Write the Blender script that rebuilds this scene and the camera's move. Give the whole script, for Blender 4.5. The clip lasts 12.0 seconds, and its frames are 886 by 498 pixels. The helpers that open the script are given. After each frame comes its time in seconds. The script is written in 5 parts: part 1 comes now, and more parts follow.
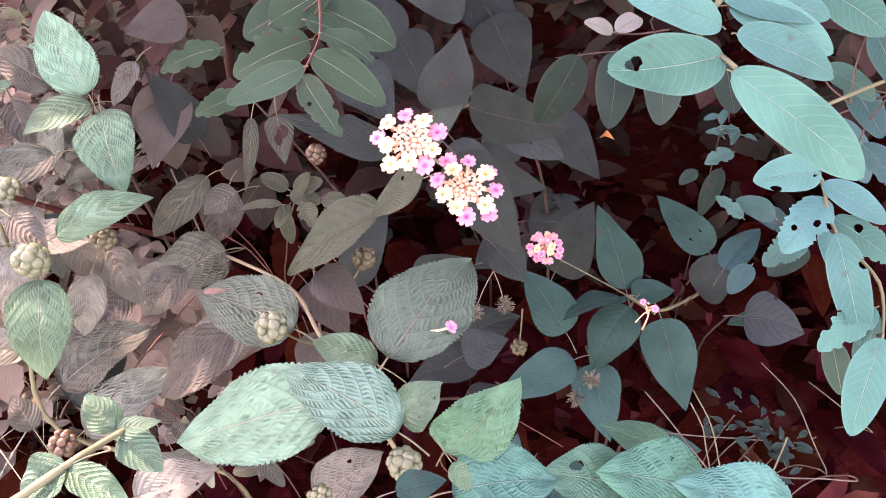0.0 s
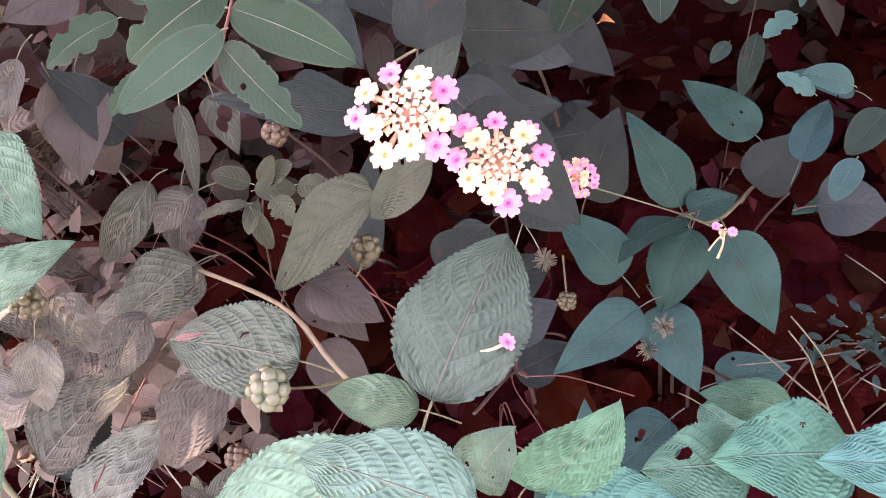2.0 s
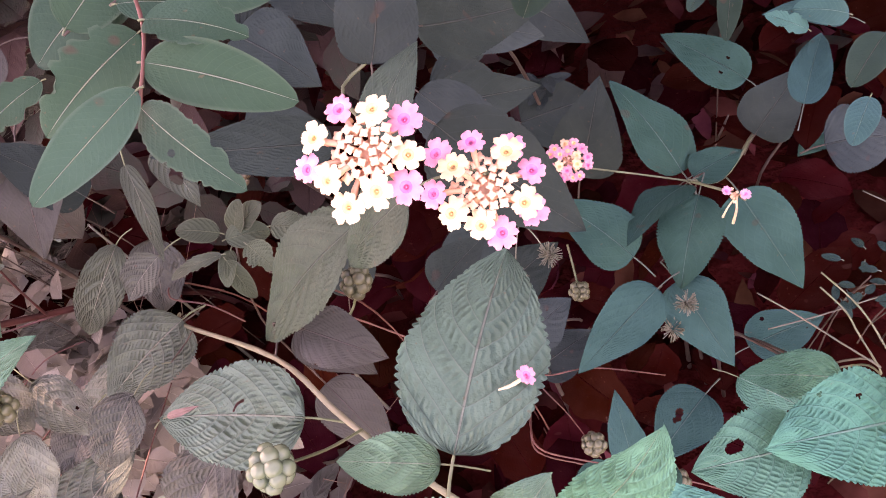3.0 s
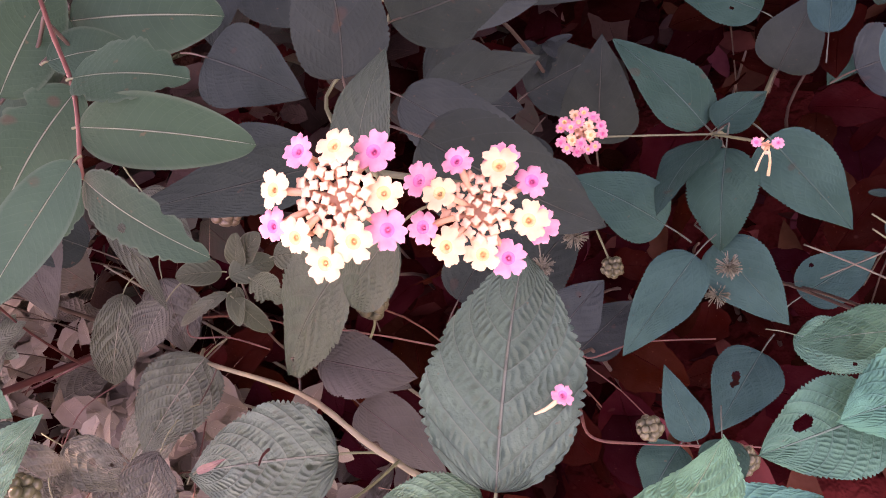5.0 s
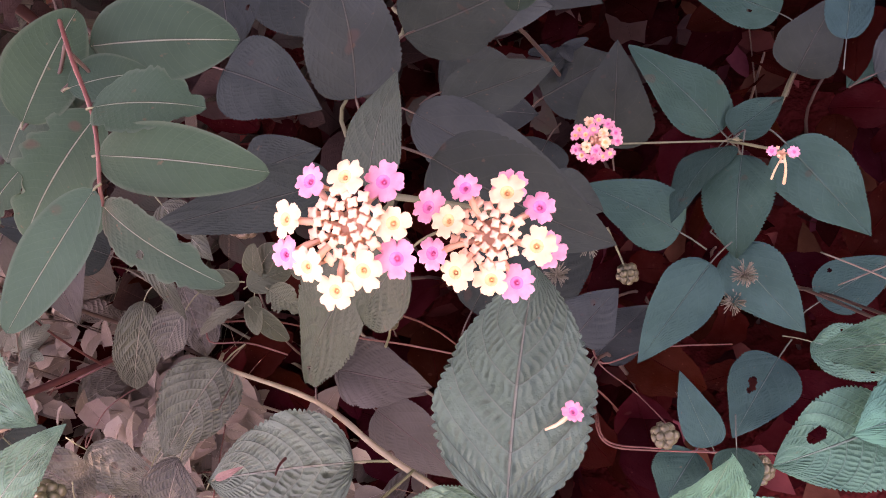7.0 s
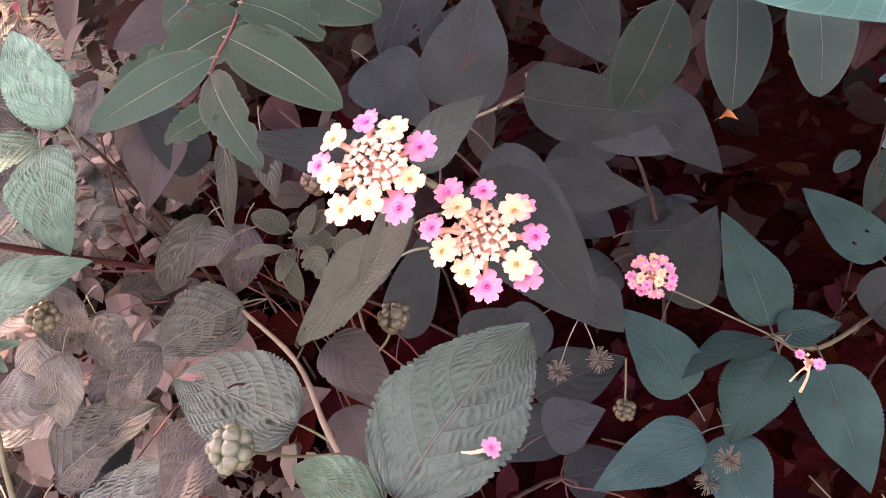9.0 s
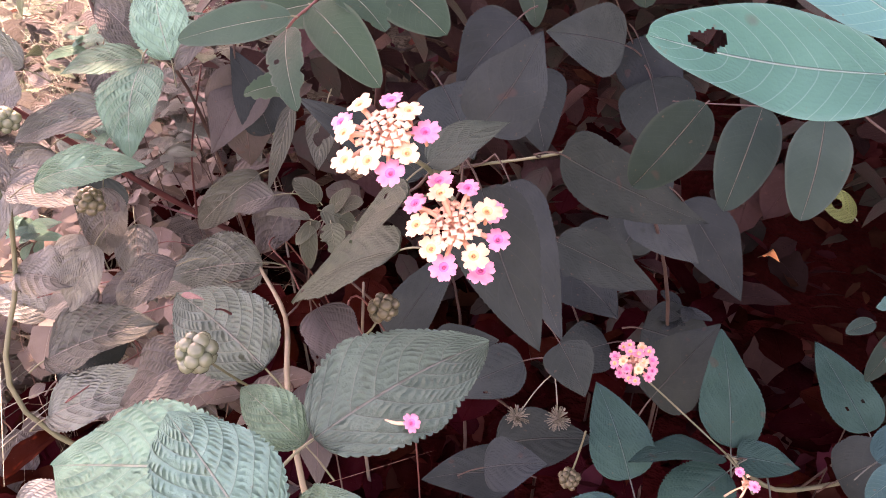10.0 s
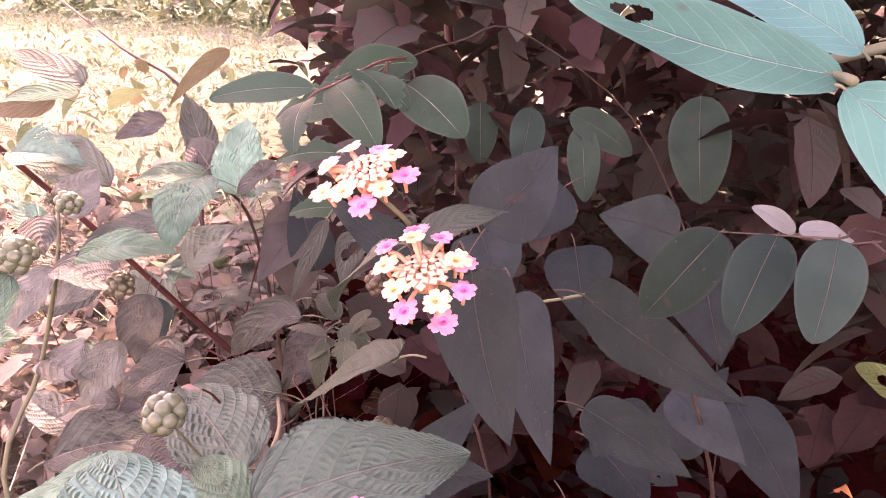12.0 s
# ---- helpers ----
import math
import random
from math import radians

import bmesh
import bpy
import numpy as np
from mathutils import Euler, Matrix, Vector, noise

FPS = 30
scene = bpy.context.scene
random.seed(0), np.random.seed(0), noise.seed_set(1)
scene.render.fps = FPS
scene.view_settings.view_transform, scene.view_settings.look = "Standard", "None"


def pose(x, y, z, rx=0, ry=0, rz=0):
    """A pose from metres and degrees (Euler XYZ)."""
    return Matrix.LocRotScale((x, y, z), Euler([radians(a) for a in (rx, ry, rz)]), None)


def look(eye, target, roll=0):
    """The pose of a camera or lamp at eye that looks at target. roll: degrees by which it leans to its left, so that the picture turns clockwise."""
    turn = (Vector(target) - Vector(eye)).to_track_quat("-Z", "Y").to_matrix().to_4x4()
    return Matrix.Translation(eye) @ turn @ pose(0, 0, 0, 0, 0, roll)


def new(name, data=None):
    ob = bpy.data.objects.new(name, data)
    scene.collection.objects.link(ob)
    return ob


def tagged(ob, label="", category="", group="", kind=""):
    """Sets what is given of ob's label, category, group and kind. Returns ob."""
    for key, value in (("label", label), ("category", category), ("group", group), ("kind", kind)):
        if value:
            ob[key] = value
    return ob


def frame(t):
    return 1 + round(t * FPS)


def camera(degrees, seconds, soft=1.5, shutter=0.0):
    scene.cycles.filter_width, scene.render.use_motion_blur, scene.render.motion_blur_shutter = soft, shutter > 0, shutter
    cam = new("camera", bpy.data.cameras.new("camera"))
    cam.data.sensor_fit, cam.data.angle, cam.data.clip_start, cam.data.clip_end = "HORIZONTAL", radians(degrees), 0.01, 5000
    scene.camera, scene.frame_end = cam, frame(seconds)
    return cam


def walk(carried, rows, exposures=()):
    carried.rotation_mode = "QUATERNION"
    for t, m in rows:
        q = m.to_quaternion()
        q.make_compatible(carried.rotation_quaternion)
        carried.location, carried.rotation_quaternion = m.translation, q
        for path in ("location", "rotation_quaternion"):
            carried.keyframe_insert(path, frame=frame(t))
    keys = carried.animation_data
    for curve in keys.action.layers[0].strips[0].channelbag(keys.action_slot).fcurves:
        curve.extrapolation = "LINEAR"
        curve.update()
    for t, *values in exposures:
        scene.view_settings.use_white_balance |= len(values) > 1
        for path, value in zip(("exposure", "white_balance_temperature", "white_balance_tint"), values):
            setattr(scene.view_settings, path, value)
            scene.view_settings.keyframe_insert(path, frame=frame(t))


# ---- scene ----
cam = camera(62.00, 12.0, soft=1.0)
PATH = [
    (0, (0.04044, 0.02434, 0.64982), (0.01547, 0.23791, 0.44063), -5.77),
    (0.5, (0.03300, 0.05178, 0.63642), (0.00653, 0.25867, 0.42080), -8.23),
    (1, (0.02649, 0.07333, 0.62610), (0.00054, 0.27376, 0.40439), -10.93),
    (1.5, (0.02552, 0.09303, 0.61901), (-0.00096, 0.28652, 0.39129), -14.88),
    (2, (0.02456, 0.10734, 0.60676), (-0.00282, 0.29415, 0.37362), -18.92),
    (2.5, (0.02646, 0.12350, 0.59933), (-0.00239, 0.30962, 0.36581), -24.65),
    (3, (0.02906, 0.13485, 0.59355), (-0.00085, 0.31630, 0.35653), -29.35),
    (3.5, (0.03096, 0.14155, 0.58968), (-0.00226, 0.32289, 0.35301), -33.51),
    (3.7, (0.03177, 0.14407, 0.58852), (-0.00342, 0.32500, 0.35182), -35.15),
    (5.5, (0.04116, 0.15871, 0.57990), (-0.00849, 0.33451, 0.34193), -43.53),
    (6, (0.04264, 0.16194, 0.57964), (-0.00904, 0.33785, 0.34219), -44.50),
    (6.5, (0.04257, 0.16074, 0.58283), (-0.01129, 0.33742, 0.34644), -44.46),
    (8.3, (0.05175, 0.13744, 0.58680), (-0.00902, 0.33019, 0.36509), -33.31),
    (8.5, (0.05319, 0.13353, 0.58521), (-0.00950, 0.33072, 0.36798), -28.34),
    (9, (0.05689, 0.12460, 0.58024), (-0.01530, 0.33357, 0.37745), -18.06),
    (9.5, (0.06487, 0.11306, 0.57548), (-0.01542, 0.32849, 0.38276), -8.29),
    (10, (0.08387, 0.09909, 0.57913), (-0.01002, 0.31841, 0.39725), -1.66),
    (10.5, (0.10529, 0.08568, 0.58108), (0.00054, 0.30599, 0.40646), -0.73),
    (11, (0.12340, 0.08419, 0.56921), (0.00685, 0.30783, 0.40674), -0.34),
    (11.5, (0.12829, 0.09393, 0.55232), (-0.00320, 0.33559, 0.43269), 1.30),
    (12, (0.11794, 0.09595, 0.53605), (-0.02592, 0.33975, 0.43673), 2.29),
]
EXPOSURES = [(0.0, 3.74, 12650, 66), (2.5, 3.71, 12250, 65), (5.5, 3.34, 12850, 76), (8.5, 3.34, 12750, 75), (9.5, 3.39, 12750, 73), (10.0, 3.47, 12650, 73), (10.5, 3.74, 13950, 92), (11.5, 3.63, 13350, 82), (12.0, 3.59, 13350, 87)]
walk(cam, [(t, look(eye, target, roll)) for t, eye, target, roll in PATH], EXPOSURES)

# ---- world, sun ----
SUN_ELEV, SUN_AZ = 48.0, -34.4      # degrees above the horizon, degrees clockwise from +y
SKY, SUN = 0.15, 1.6
world = bpy.data.worlds.new("sky")
scene.world = world
world.use_nodes = True
wn = world.node_tree.nodes
sky = wn.new("ShaderNodeTexSky")
sky.sky_type, sky.sun_disc = "NISHITA", False
sky.sun_elevation, sky.sun_rotation = radians(SUN_ELEV), radians(SUN_AZ)
world.node_tree.links.new(sky.outputs[0], wn["Background"].inputs[0])
wn["Background"].inputs[1].default_value = SKY
sun = new("sun", bpy.data.lights.new("sun", "SUN"))
sun.data.energy, sun.data.angle, sun.data.color = SUN, radians(0.6), (0.94, 0.97, 1.0)
to_sun = Vector((math.sin(radians(SUN_AZ)) * math.cos(radians(SUN_ELEV)), math.cos(radians(SUN_AZ)) * math.cos(radians(SUN_ELEV)), math.sin(radians(SUN_ELEV))))
sun.matrix_world = Matrix.Translation(to_sun * 5) @ to_sun.to_track_quat("Z", "Y").to_matrix().to_4x4()


# ---- materials ----
def material(name):
    m = bpy.data.materials.new(name)
    m.use_nodes = True
    nt = m.node_tree
    return m, nt, nt.nodes, nt.links.new, nt.nodes["Principled BSDF"]


def mix_colour(nt, fac, one, two, kind="MIX"):
    n = nt.nodes.new("ShaderNodeMix")
    n.data_type, n.blend_type = "RGBA", kind
    for sock, v in ((n.inputs[0], fac), (n.inputs[6], one), (n.inputs[7], two)):
        if isinstance(v, bpy.types.NodeSocket):
            nt.links.new(v, sock)
        elif isinstance(v, tuple):
            sock.default_value = (*v, 1)
        else:
            sock.default_value = v
    return n.outputs[2]


def calc(nt, op, *vals):
    n = nt.nodes.new("ShaderNodeMath")
    n.operation = op
    for i, v in enumerate(vals):
        if isinstance(v, bpy.types.NodeSocket):
            nt.links.new(v, n.inputs[i])
        else:
            n.inputs[i].default_value = v
    return n.outputs[0]


def ramp(nt, fac, lo, hi):
    n = nt.nodes.new("ShaderNodeMapRange")
    nt.links.new(fac, n.inputs[0])
    n.inputs[1].default_value, n.inputs[2].default_value = lo, hi
    return n.outputs[0]


def noise_tex(nt, scale, detail=3.0, vec=None):
    n = nt.nodes.new("ShaderNodeTexNoise")
    n.inputs["Scale"].default_value, n.inputs["Detail"].default_value = scale, detail
    if vec is None:
        vec = nt.nodes.new("ShaderNodeNewGeometry").outputs["Position"]
    nt.links.new(vec, n.inputs["Vector"])
    return n.outputs[0]


def leaf_material(name, colour, vein, pairs, slope, quilt, rough, spots, through_light=0.25, island=False, side_veins=0.3, gloss=0.22, margin=0.0, spread=0.5, alt=None):
    """A leaf blade: midrib and side veins from its own UV, quilting between them, flecks and stains."""
    m, nt, nodes, link, p = material(name)
    uv = nodes.new("ShaderNodeUVMap").outputs[0]
    sep = nodes.new("ShaderNodeSeparateXYZ")
    link(uv, sep.inputs[0])
    across = calc(nt, "ABSOLUTE", calc(nt, "SUBTRACT", calc(nt, "MULTIPLY", sep.outputs[0], 2.0), 1.0))
    along = sep.outputs[1]
    wob = calc(nt, "MULTIPLY", calc(nt, "SUBTRACT", noise_tex(nt, 60.0, 2.0), 0.5), 0.05)
    bent = calc(nt, "SUBTRACT", along, calc(nt, "MULTIPLY", calc(nt, "POWER", across, 1.4), slope))
    phase = calc(nt, "MULTIPLY", calc(nt, "ADD", bent, wob), pairs)
    gap = calc(nt, "ABSOLUTE", calc(nt, "SUBTRACT", calc(nt, "FRACT", phase), 0.5))
    side = ramp(nt, gap, 0.05, 0.0)
    mid = ramp(nt, across, 0.026, 0.010)
    veins = calc(nt, "MAXIMUM", calc(nt, "MULTIPLY", side, side_veins), mid)
    if island:
        rnd = nodes.new("ShaderNodeNewGeometry").outputs["Random Per Island"]
    else:
        rnd = nodes.new("ShaderNodeObjectInfo").outputs["Random"]
    hsv = nodes.new("ShaderNodeHueSaturation")
    link(calc(nt, "ADD", calc(nt, "MULTIPLY", rnd, 0.04), 0.48), hsv.inputs["Hue"])
    link(calc(nt, "ADD", calc(nt, "MULTIPLY", calc(nt, "FRACT", calc(nt, "MULTIPLY", rnd, 7.3)), 0.65 if island else spread), 0.6 if island else 1 - spread / 2), hsv.inputs["Value"])
    patch = ramp(nt, noise_tex(nt, 55.0, 4.0), 0.35, 0.7)
    base = mix_colour(nt, calc(nt, "GREATER_THAN", calc(nt, "FRACT", calc(nt, "MULTIPLY", rnd, 13.7)), 0.55), colour, alt) if alt else colour
    worn = mix_colour(nt, calc(nt, "MULTIPLY", patch, 0.65), base, tuple(min(1, c * 1.35 + 0.006) for c in colour))
    link(worn, hsv.inputs["Color"])
    # blisters between the side veins, in rungs across them
    wander = calc(nt, "MULTIPLY", noise_tex(nt, 85.0, 3.0), 3.2)
    reach = calc(nt, "ADD", calc(nt, "MULTIPLY", across, 0.9), calc(nt, "MULTIPLY", along, 1.2))
    shift = calc(nt, "MULTIPLY", calc(nt, "FLOOR", calc(nt, "ADD", phase, 0.5)), 0.618)
    rung = calc(nt, "ADD", calc(nt, "ADD", calc(nt, "MULTIPLY", reach, 9.5), shift), wander)
    dome = calc(nt, "POWER", calc(nt, "ABSOLUTE", calc(nt, "SINE", calc(nt, "MULTIPLY", rung, 3.1416))), 1.3)
    netted = hsv.outputs[0]
    with_veins = mix_colour(nt, calc(nt, "MULTIPLY", veins, 0.7), netted, vein)
    if margin:
        with_veins = mix_colour(nt, calc(nt, "MULTIPLY", ramp(nt, across, 0.86, 0.97), margin), with_veins, vein)
    fleck = ramp(nt, noise_tex(nt, 420.0, 2.0), 0.70, 0.76)
    with_spots = mix_colour(nt, calc(nt, "MULTIPLY", fleck, spots), with_veins, (0.16, 0.09, 0.06))
    blot = ramp(nt, noise_tex(nt, 95.0, 1.0), 0.72, 0.76)
    with_spots = mix_colour(nt, calc(nt, "MULTIPLY", blot, spots), with_spots, (0.10, 0.05, 0.04))
    link(with_spots, p.inputs["Base Color"])
    p.inputs["Roughness"].default_value = rough
    p.inputs["Specular IOR Level"].default_value = gloss
    pillow = calc(nt, "POWER", calc(nt, "MINIMUM", calc(nt, "MULTIPLY", gap, 2.4), 1.0), 0.7)
    relief = calc(nt, "MULTIPLY", calc(nt, "ADD", calc(nt, "MULTIPLY", pillow, 0.7), calc(nt, "MULTIPLY", calc(nt, "MULTIPLY", dome, pillow), calc(nt, "MULTIPLY", ramp(nt, noise_tex(nt, 150.0, 2.0), 0.3, 0.65), 1.1))), quilt if quilt > 0.2 else quilt * 0.6)
    relief = calc(nt, "MULTIPLY", relief, ramp(nt, along, 1.02, 0.72))
    fine = calc(nt, "ADD", calc(nt, "MULTIPLY", noise_tex(nt, 260.0, 3.0), 0.55 * quilt), calc(nt, "MULTIPLY", noise_tex(nt, 1100.0, 2.0), 0.08 + 0.2 * quilt))
    height = calc(nt, "SUBTRACT", calc(nt, "ADD", relief, fine), calc(nt, "MULTIPLY", mid, 0.6))
    bump = nodes.new("ShaderNodeBump")
    bump.inputs["Strength"].default_value, bump.inputs["Distance"].default_value = 1.0, 0.0018
    link(height, bump.inputs["Height"])
    link(bump.outputs[0], p.inputs["Normal"])
    tr = nodes.new("ShaderNodeBsdfTranslucent")
    link(with_spots, tr.inputs["Color"])
    mx = nodes.new("ShaderNodeMixShader")
    mx.inputs[0].default_value = through_light
    link(p.outputs[0], mx.inputs[1])
    link(tr.outputs[0], mx.inputs[2])
    link(mx.outputs[0], nodes["Material Output"].inputs["Surface"])
    return m


def plain_material(name, one, two, scale, rough=0.6, bump=0.3, dist=0.0006, island=False, through_light=0.0, gloss=0.5):
    m, nt, nodes, link, p = material(name)
    fac = ramp(nt, noise_tex(nt, scale, 5.0), 0.3, 0.7)
    col = mix_colour(nt, fac, one, two)
    if island:
        rnd = nodes.new("ShaderNodeNewGeometry").outputs["Random Per Island"]
        hsv = nodes.new("ShaderNodeHueSaturation")
        link(calc(nt, "ADD", calc(nt, "MULTIPLY", rnd, 0.9), 0.5), hsv.inputs["Value"])
        link(calc(nt, "ADD", calc(nt, "MULTIPLY", calc(nt, "FRACT", calc(nt, "MULTIPLY", rnd, 9.1)), 0.06), 0.47), hsv.inputs["Hue"])
        link(col, hsv.inputs["Color"])
        col = hsv.outputs[0]
    link(col, p.inputs["Base Color"])
    p.inputs["Specular IOR Level"].default_value = gloss
    p.inputs["Roughness"].default_value = rough
    b = nodes.new("ShaderNodeBump")
    b.inputs["Strength"].default_value, b.inputs["Distance"].default_value = bump, dist
    link(noise_tex(nt, scale * 4, 3.0), b.inputs["Height"])
    link(b.outputs[0], p.inputs["Normal"])
    if through_light:
        tr = nodes.new("ShaderNodeBsdfTranslucent")
        link(col, tr.inputs["Color"])
        mx = nodes.new("ShaderNodeMixShader")
        mx.inputs[0].default_value = through_light
        link(p.outputs[0], mx.inputs[1])
        link(tr.outputs[0], mx.inputs[2])
        link(mx.outputs[0], nodes["Material Output"].inputs["Surface"])
    return m


SAGE = leaf_material("leaf_sage", (0.051, 0.126, 0.091), (0.22, 0.28, 0.24), 8, 0.36, 0.5, 0.6, 0.35, gloss=0.17)
FRESH = leaf_material("leaf_fresh", (0.040, 0.245, 0.165), (0.24, 0.42, 0.31), 8, 0.36, 0.75, 0.5, 0.2, gloss=0.18)
MINT = leaf_material("leaf_mint", (0.018, 0.235, 0.200), (0.16, 0.38, 0.34), 8, 0.36, 0.6, 0.55, 0.3, gloss=0.13)
OLIVE = leaf_material("leaf_olive", (0.17, 0.16, 0.09), (0.25, 0.24, 0.15), 8, 0.30, 0.3, 0.5, 0.3)
LIME = leaf_material("leaf_lime", (0.075, 0.14, 0.05), (0.2, 0.28, 0.12), 8, 0.30, 0.3, 0.5, 0.3)
HAZE = leaf_material("leaf_haze", (0.086, 0.104, 0.096), (0.20, 0.19, 0.185), 8, 0.36, 0.6, 0.55, 0.35, gloss=0.35, spread=1.0)
TEAL = leaf_material("leaf_teal", (0.012, 0.074, 0.068), (0.08, 0.18, 0.165), 8, 0.36, 0.18, 0.5, 0.35, side_veins=0.15, gloss=0.03)
PALE = leaf_material("leaf_pale", (0.088, 0.300, 0.228), (0.30, 0.42, 0.36), 8, 0.36, 0.85, 0.45, 0.2, gloss=0.13)
SILVER = leaf_material("leaf_silver", (0.112, 0.215, 0.170), (0.30, 0.36, 0.31), 8, 0.36, 0.85, 0.45, 0.3, gloss=0.28)
GREY = leaf_material("leaf_grey", (0.122, 0.184, 0.156), (0.33, 0.35, 0.31), 8, 0.36, 0.95, 0.55, 0.4, gloss=0.3, spread=1.0)
OLIVE_DIM = leaf_material("leaf_dim_olive", (0.050, 0.078, 0.055), (0.16, 0.19, 0.135), 7, 0.34, 0.15, 0.5, 0.4, side_veins=0.12, gloss=0.15, margin=0.3)
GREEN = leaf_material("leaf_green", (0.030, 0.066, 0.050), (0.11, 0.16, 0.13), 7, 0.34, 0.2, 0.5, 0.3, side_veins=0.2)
# Darkened copy of the lantana leaf: inner-bush shade is in its base colour.
SHADE_TONE = leaf_material("leaf_shade_tone", (0.023, 0.043, 0.043), (0.08, 0.10, 0.10), 7, 0.32, 0.12, 0.55, 0.3, side_veins=0.12, gloss=0.05)
# Lens veil over the inner leaves, put into a paler mauve-grey base colour.
VEIL_TONE = leaf_material("leaf_veil_tone", (0.054, 0.058, 0.054), (0.14, 0.115, 0.11), 7, 0.32, 0.14, 0.55, 0.3, side_veins=0.2, gloss=0.12)
SENNA = leaf_material("senna_green", (0.019, 0.064, 0.045), (0.30, 0.38, 0.31), 16, 0.18, 0.03, 0.45, 0.5, side_veins=0.05, gloss=0.04, margin=0.07)
TEALM = leaf_material("senna_deep_teal", (0.018, 0.115, 0.108), (0.16, 0.30, 0.27), 11, 0.22, 0.05, 0.45, 0.35, side_veins=0.3, gloss=0.04, margin=0.07)
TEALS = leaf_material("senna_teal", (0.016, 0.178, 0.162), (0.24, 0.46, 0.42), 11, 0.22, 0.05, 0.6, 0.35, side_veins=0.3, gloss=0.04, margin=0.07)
# Senna green darkened for leaflets deep in the bush, shade set as colour.
SENNA_SHADE = leaf_material("senna_shade_tone", (0.016, 0.048, 0.038), (0.17, 0.18, 0.16), 16, 0.18, 0.03, 0.5, 0.4, side_veins=0.05, gloss=0.04, margin=0.07)
PALES = leaf_material("senna_pale", (0.20, 0.25, 0.235), (0.3, 0.35, 0.33), 16, 0.18, 0.03, 0.45, 0.3, side_veins=0.05, gloss=0.04, margin=0.07)
SMALL = {PALE: leaf_material("young_leaf_pale", (0.095, 0.29, 0.218), (0.28, 0.39, 0.33), 8, 0.36, 0.65, 0.5, 0.25, gloss=0.24),
         GREY: leaf_material("young_leaf_grey", (0.13, 0.165, 0.148), (0.30, 0.31, 0.27), 8, 0.36, 0.65, 0.55, 0.4, gloss=0.3, spread=1.0),
         MINT: leaf_material("young_leaf_mint", (0.030, 0.228, 0.182), (0.2, 0.36, 0.32), 8, 0.36, 0.4, 0.55, 0.3, gloss=0.2)}
# Red-black of the unlit gaps: shade and lens glare put into leaf colour.
GAP_SHADE = leaf_material("undergrowth_gap_shade", (0.030, 0.0026, 0.0026), (0.040, 0.005, 0.005), 8, 0.3, 0.12, 0.6, 0.2, island=True, side_veins=0.2, gloss=0.0)
# Shade and reddish lens glare over the bush, carried by its maroon base colour.
BUSH = leaf_material("bush_leaf_glare_tone", (0.055, 0.031, 0.030), (0.08, 0.048, 0.047), 8, 0.3, 0.12, 0.55, 0.4, island=True, side_veins=0.2, gloss=0.08, alt=(0.048, 0.060, 0.050))
HERB = leaf_material("herb_leaf", (0.155, 0.165, 0.142), (0.28, 0.28, 0.25), 7, 0.3, 0.7, 0.55, 0.4, island=True)
SUNNY = leaf_material("sunlit_weed_leaf", (0.125, 0.215, 0.125), (0.25, 0.33, 0.22), 7, 0.3, 0.5, 0.5, 0.3, island=True)
STEM = plain_material("green_stem", (0.075, 0.115, 0.065), (0.13, 0.15, 0.095), 90.0)
# Dim copy of the stem, its inner-bush shade kept in the colour.
STEM_DIM = plain_material("stem_shade_tone", (0.040, 0.026, 0.022), (0.07, 0.05, 0.042), 90.0)
STEM_TEAL = plain_material("dull_green_stem", (0.035, 0.06, 0.05), (0.07, 0.10, 0.085), 90.0)
STEM_GREY = plain_material("pale_stem", (0.075, 0.078, 0.060), (0.13, 0.125, 0.10), 90.0)
WEED = leaf_material("weed_leaf", (0.012, 0.045, 0.040), (0.06, 0.11, 0.10), 5, 0.3, 0.1, 0.5, 0.3, side_veins=0.1, gloss=0.05)
STEM_BROWN = plain_material("tan_stem", (0.125, 0.135, 0.088), (0.20, 0.195, 0.135), 90.0)
STEM_ROSE = plain_material("rose_stem", (0.10, 0.032, 0.028), (0.16, 0.062, 0.052), 80.0)
STEM_RED = plain_material("red_stem", (0.045, 0.008, 0.008), (0.085, 0.02, 0.019), 60.0)
# Dark red paints the gaps' shade and red lens glare onto the soil.
SOIL = plain_material("litter_soil", (0.055, 0.005, 0.005), (0.092, 0.012, 0.011), 14.0, 0.9, 0.8, 0.02, gloss=0.05)
nt = SOIL.node_tree
pos = nt.nodes.new("ShaderNodeSeparateXYZ")
nt.links.new(nt.nodes.new("ShaderNodeNewGeometry").outputs["Position"], pos.inputs[0])
east = calc(nt, "MULTIPLY", calc(nt, "SUBTRACT", pos.outputs[0], 0.55), 0.75)
north = calc(nt, "MULTIPLY", calc(nt, "SUBTRACT", pos.outputs[1], 0.75), 0.6)
reach = calc(nt, "SQRT", calc(nt, "ADD", calc(nt, "MULTIPLY", east, east), calc(nt, "MULTIPLY", north, north)))
side = calc(nt, "ADD", reach, calc(nt, "MULTIPLY", calc(nt, "SUBTRACT", noise_tex(nt, 3.0, 5.0), 0.5), 0.9))
shader = nt.nodes["Principled BSDF"]
bare = shader.inputs["Base Color"].links[0].from_socket
nt.links.new(mix_colour(nt, ramp(nt, side, 0.65, 1.15), bare, mix_colour(nt, ramp(nt, noise_tex(nt, 0.7, 6.0), 0.35, 0.65), (0.095, 0.135, 0.092), (0.20, 0.24, 0.185))), shader.inputs["Base Color"])
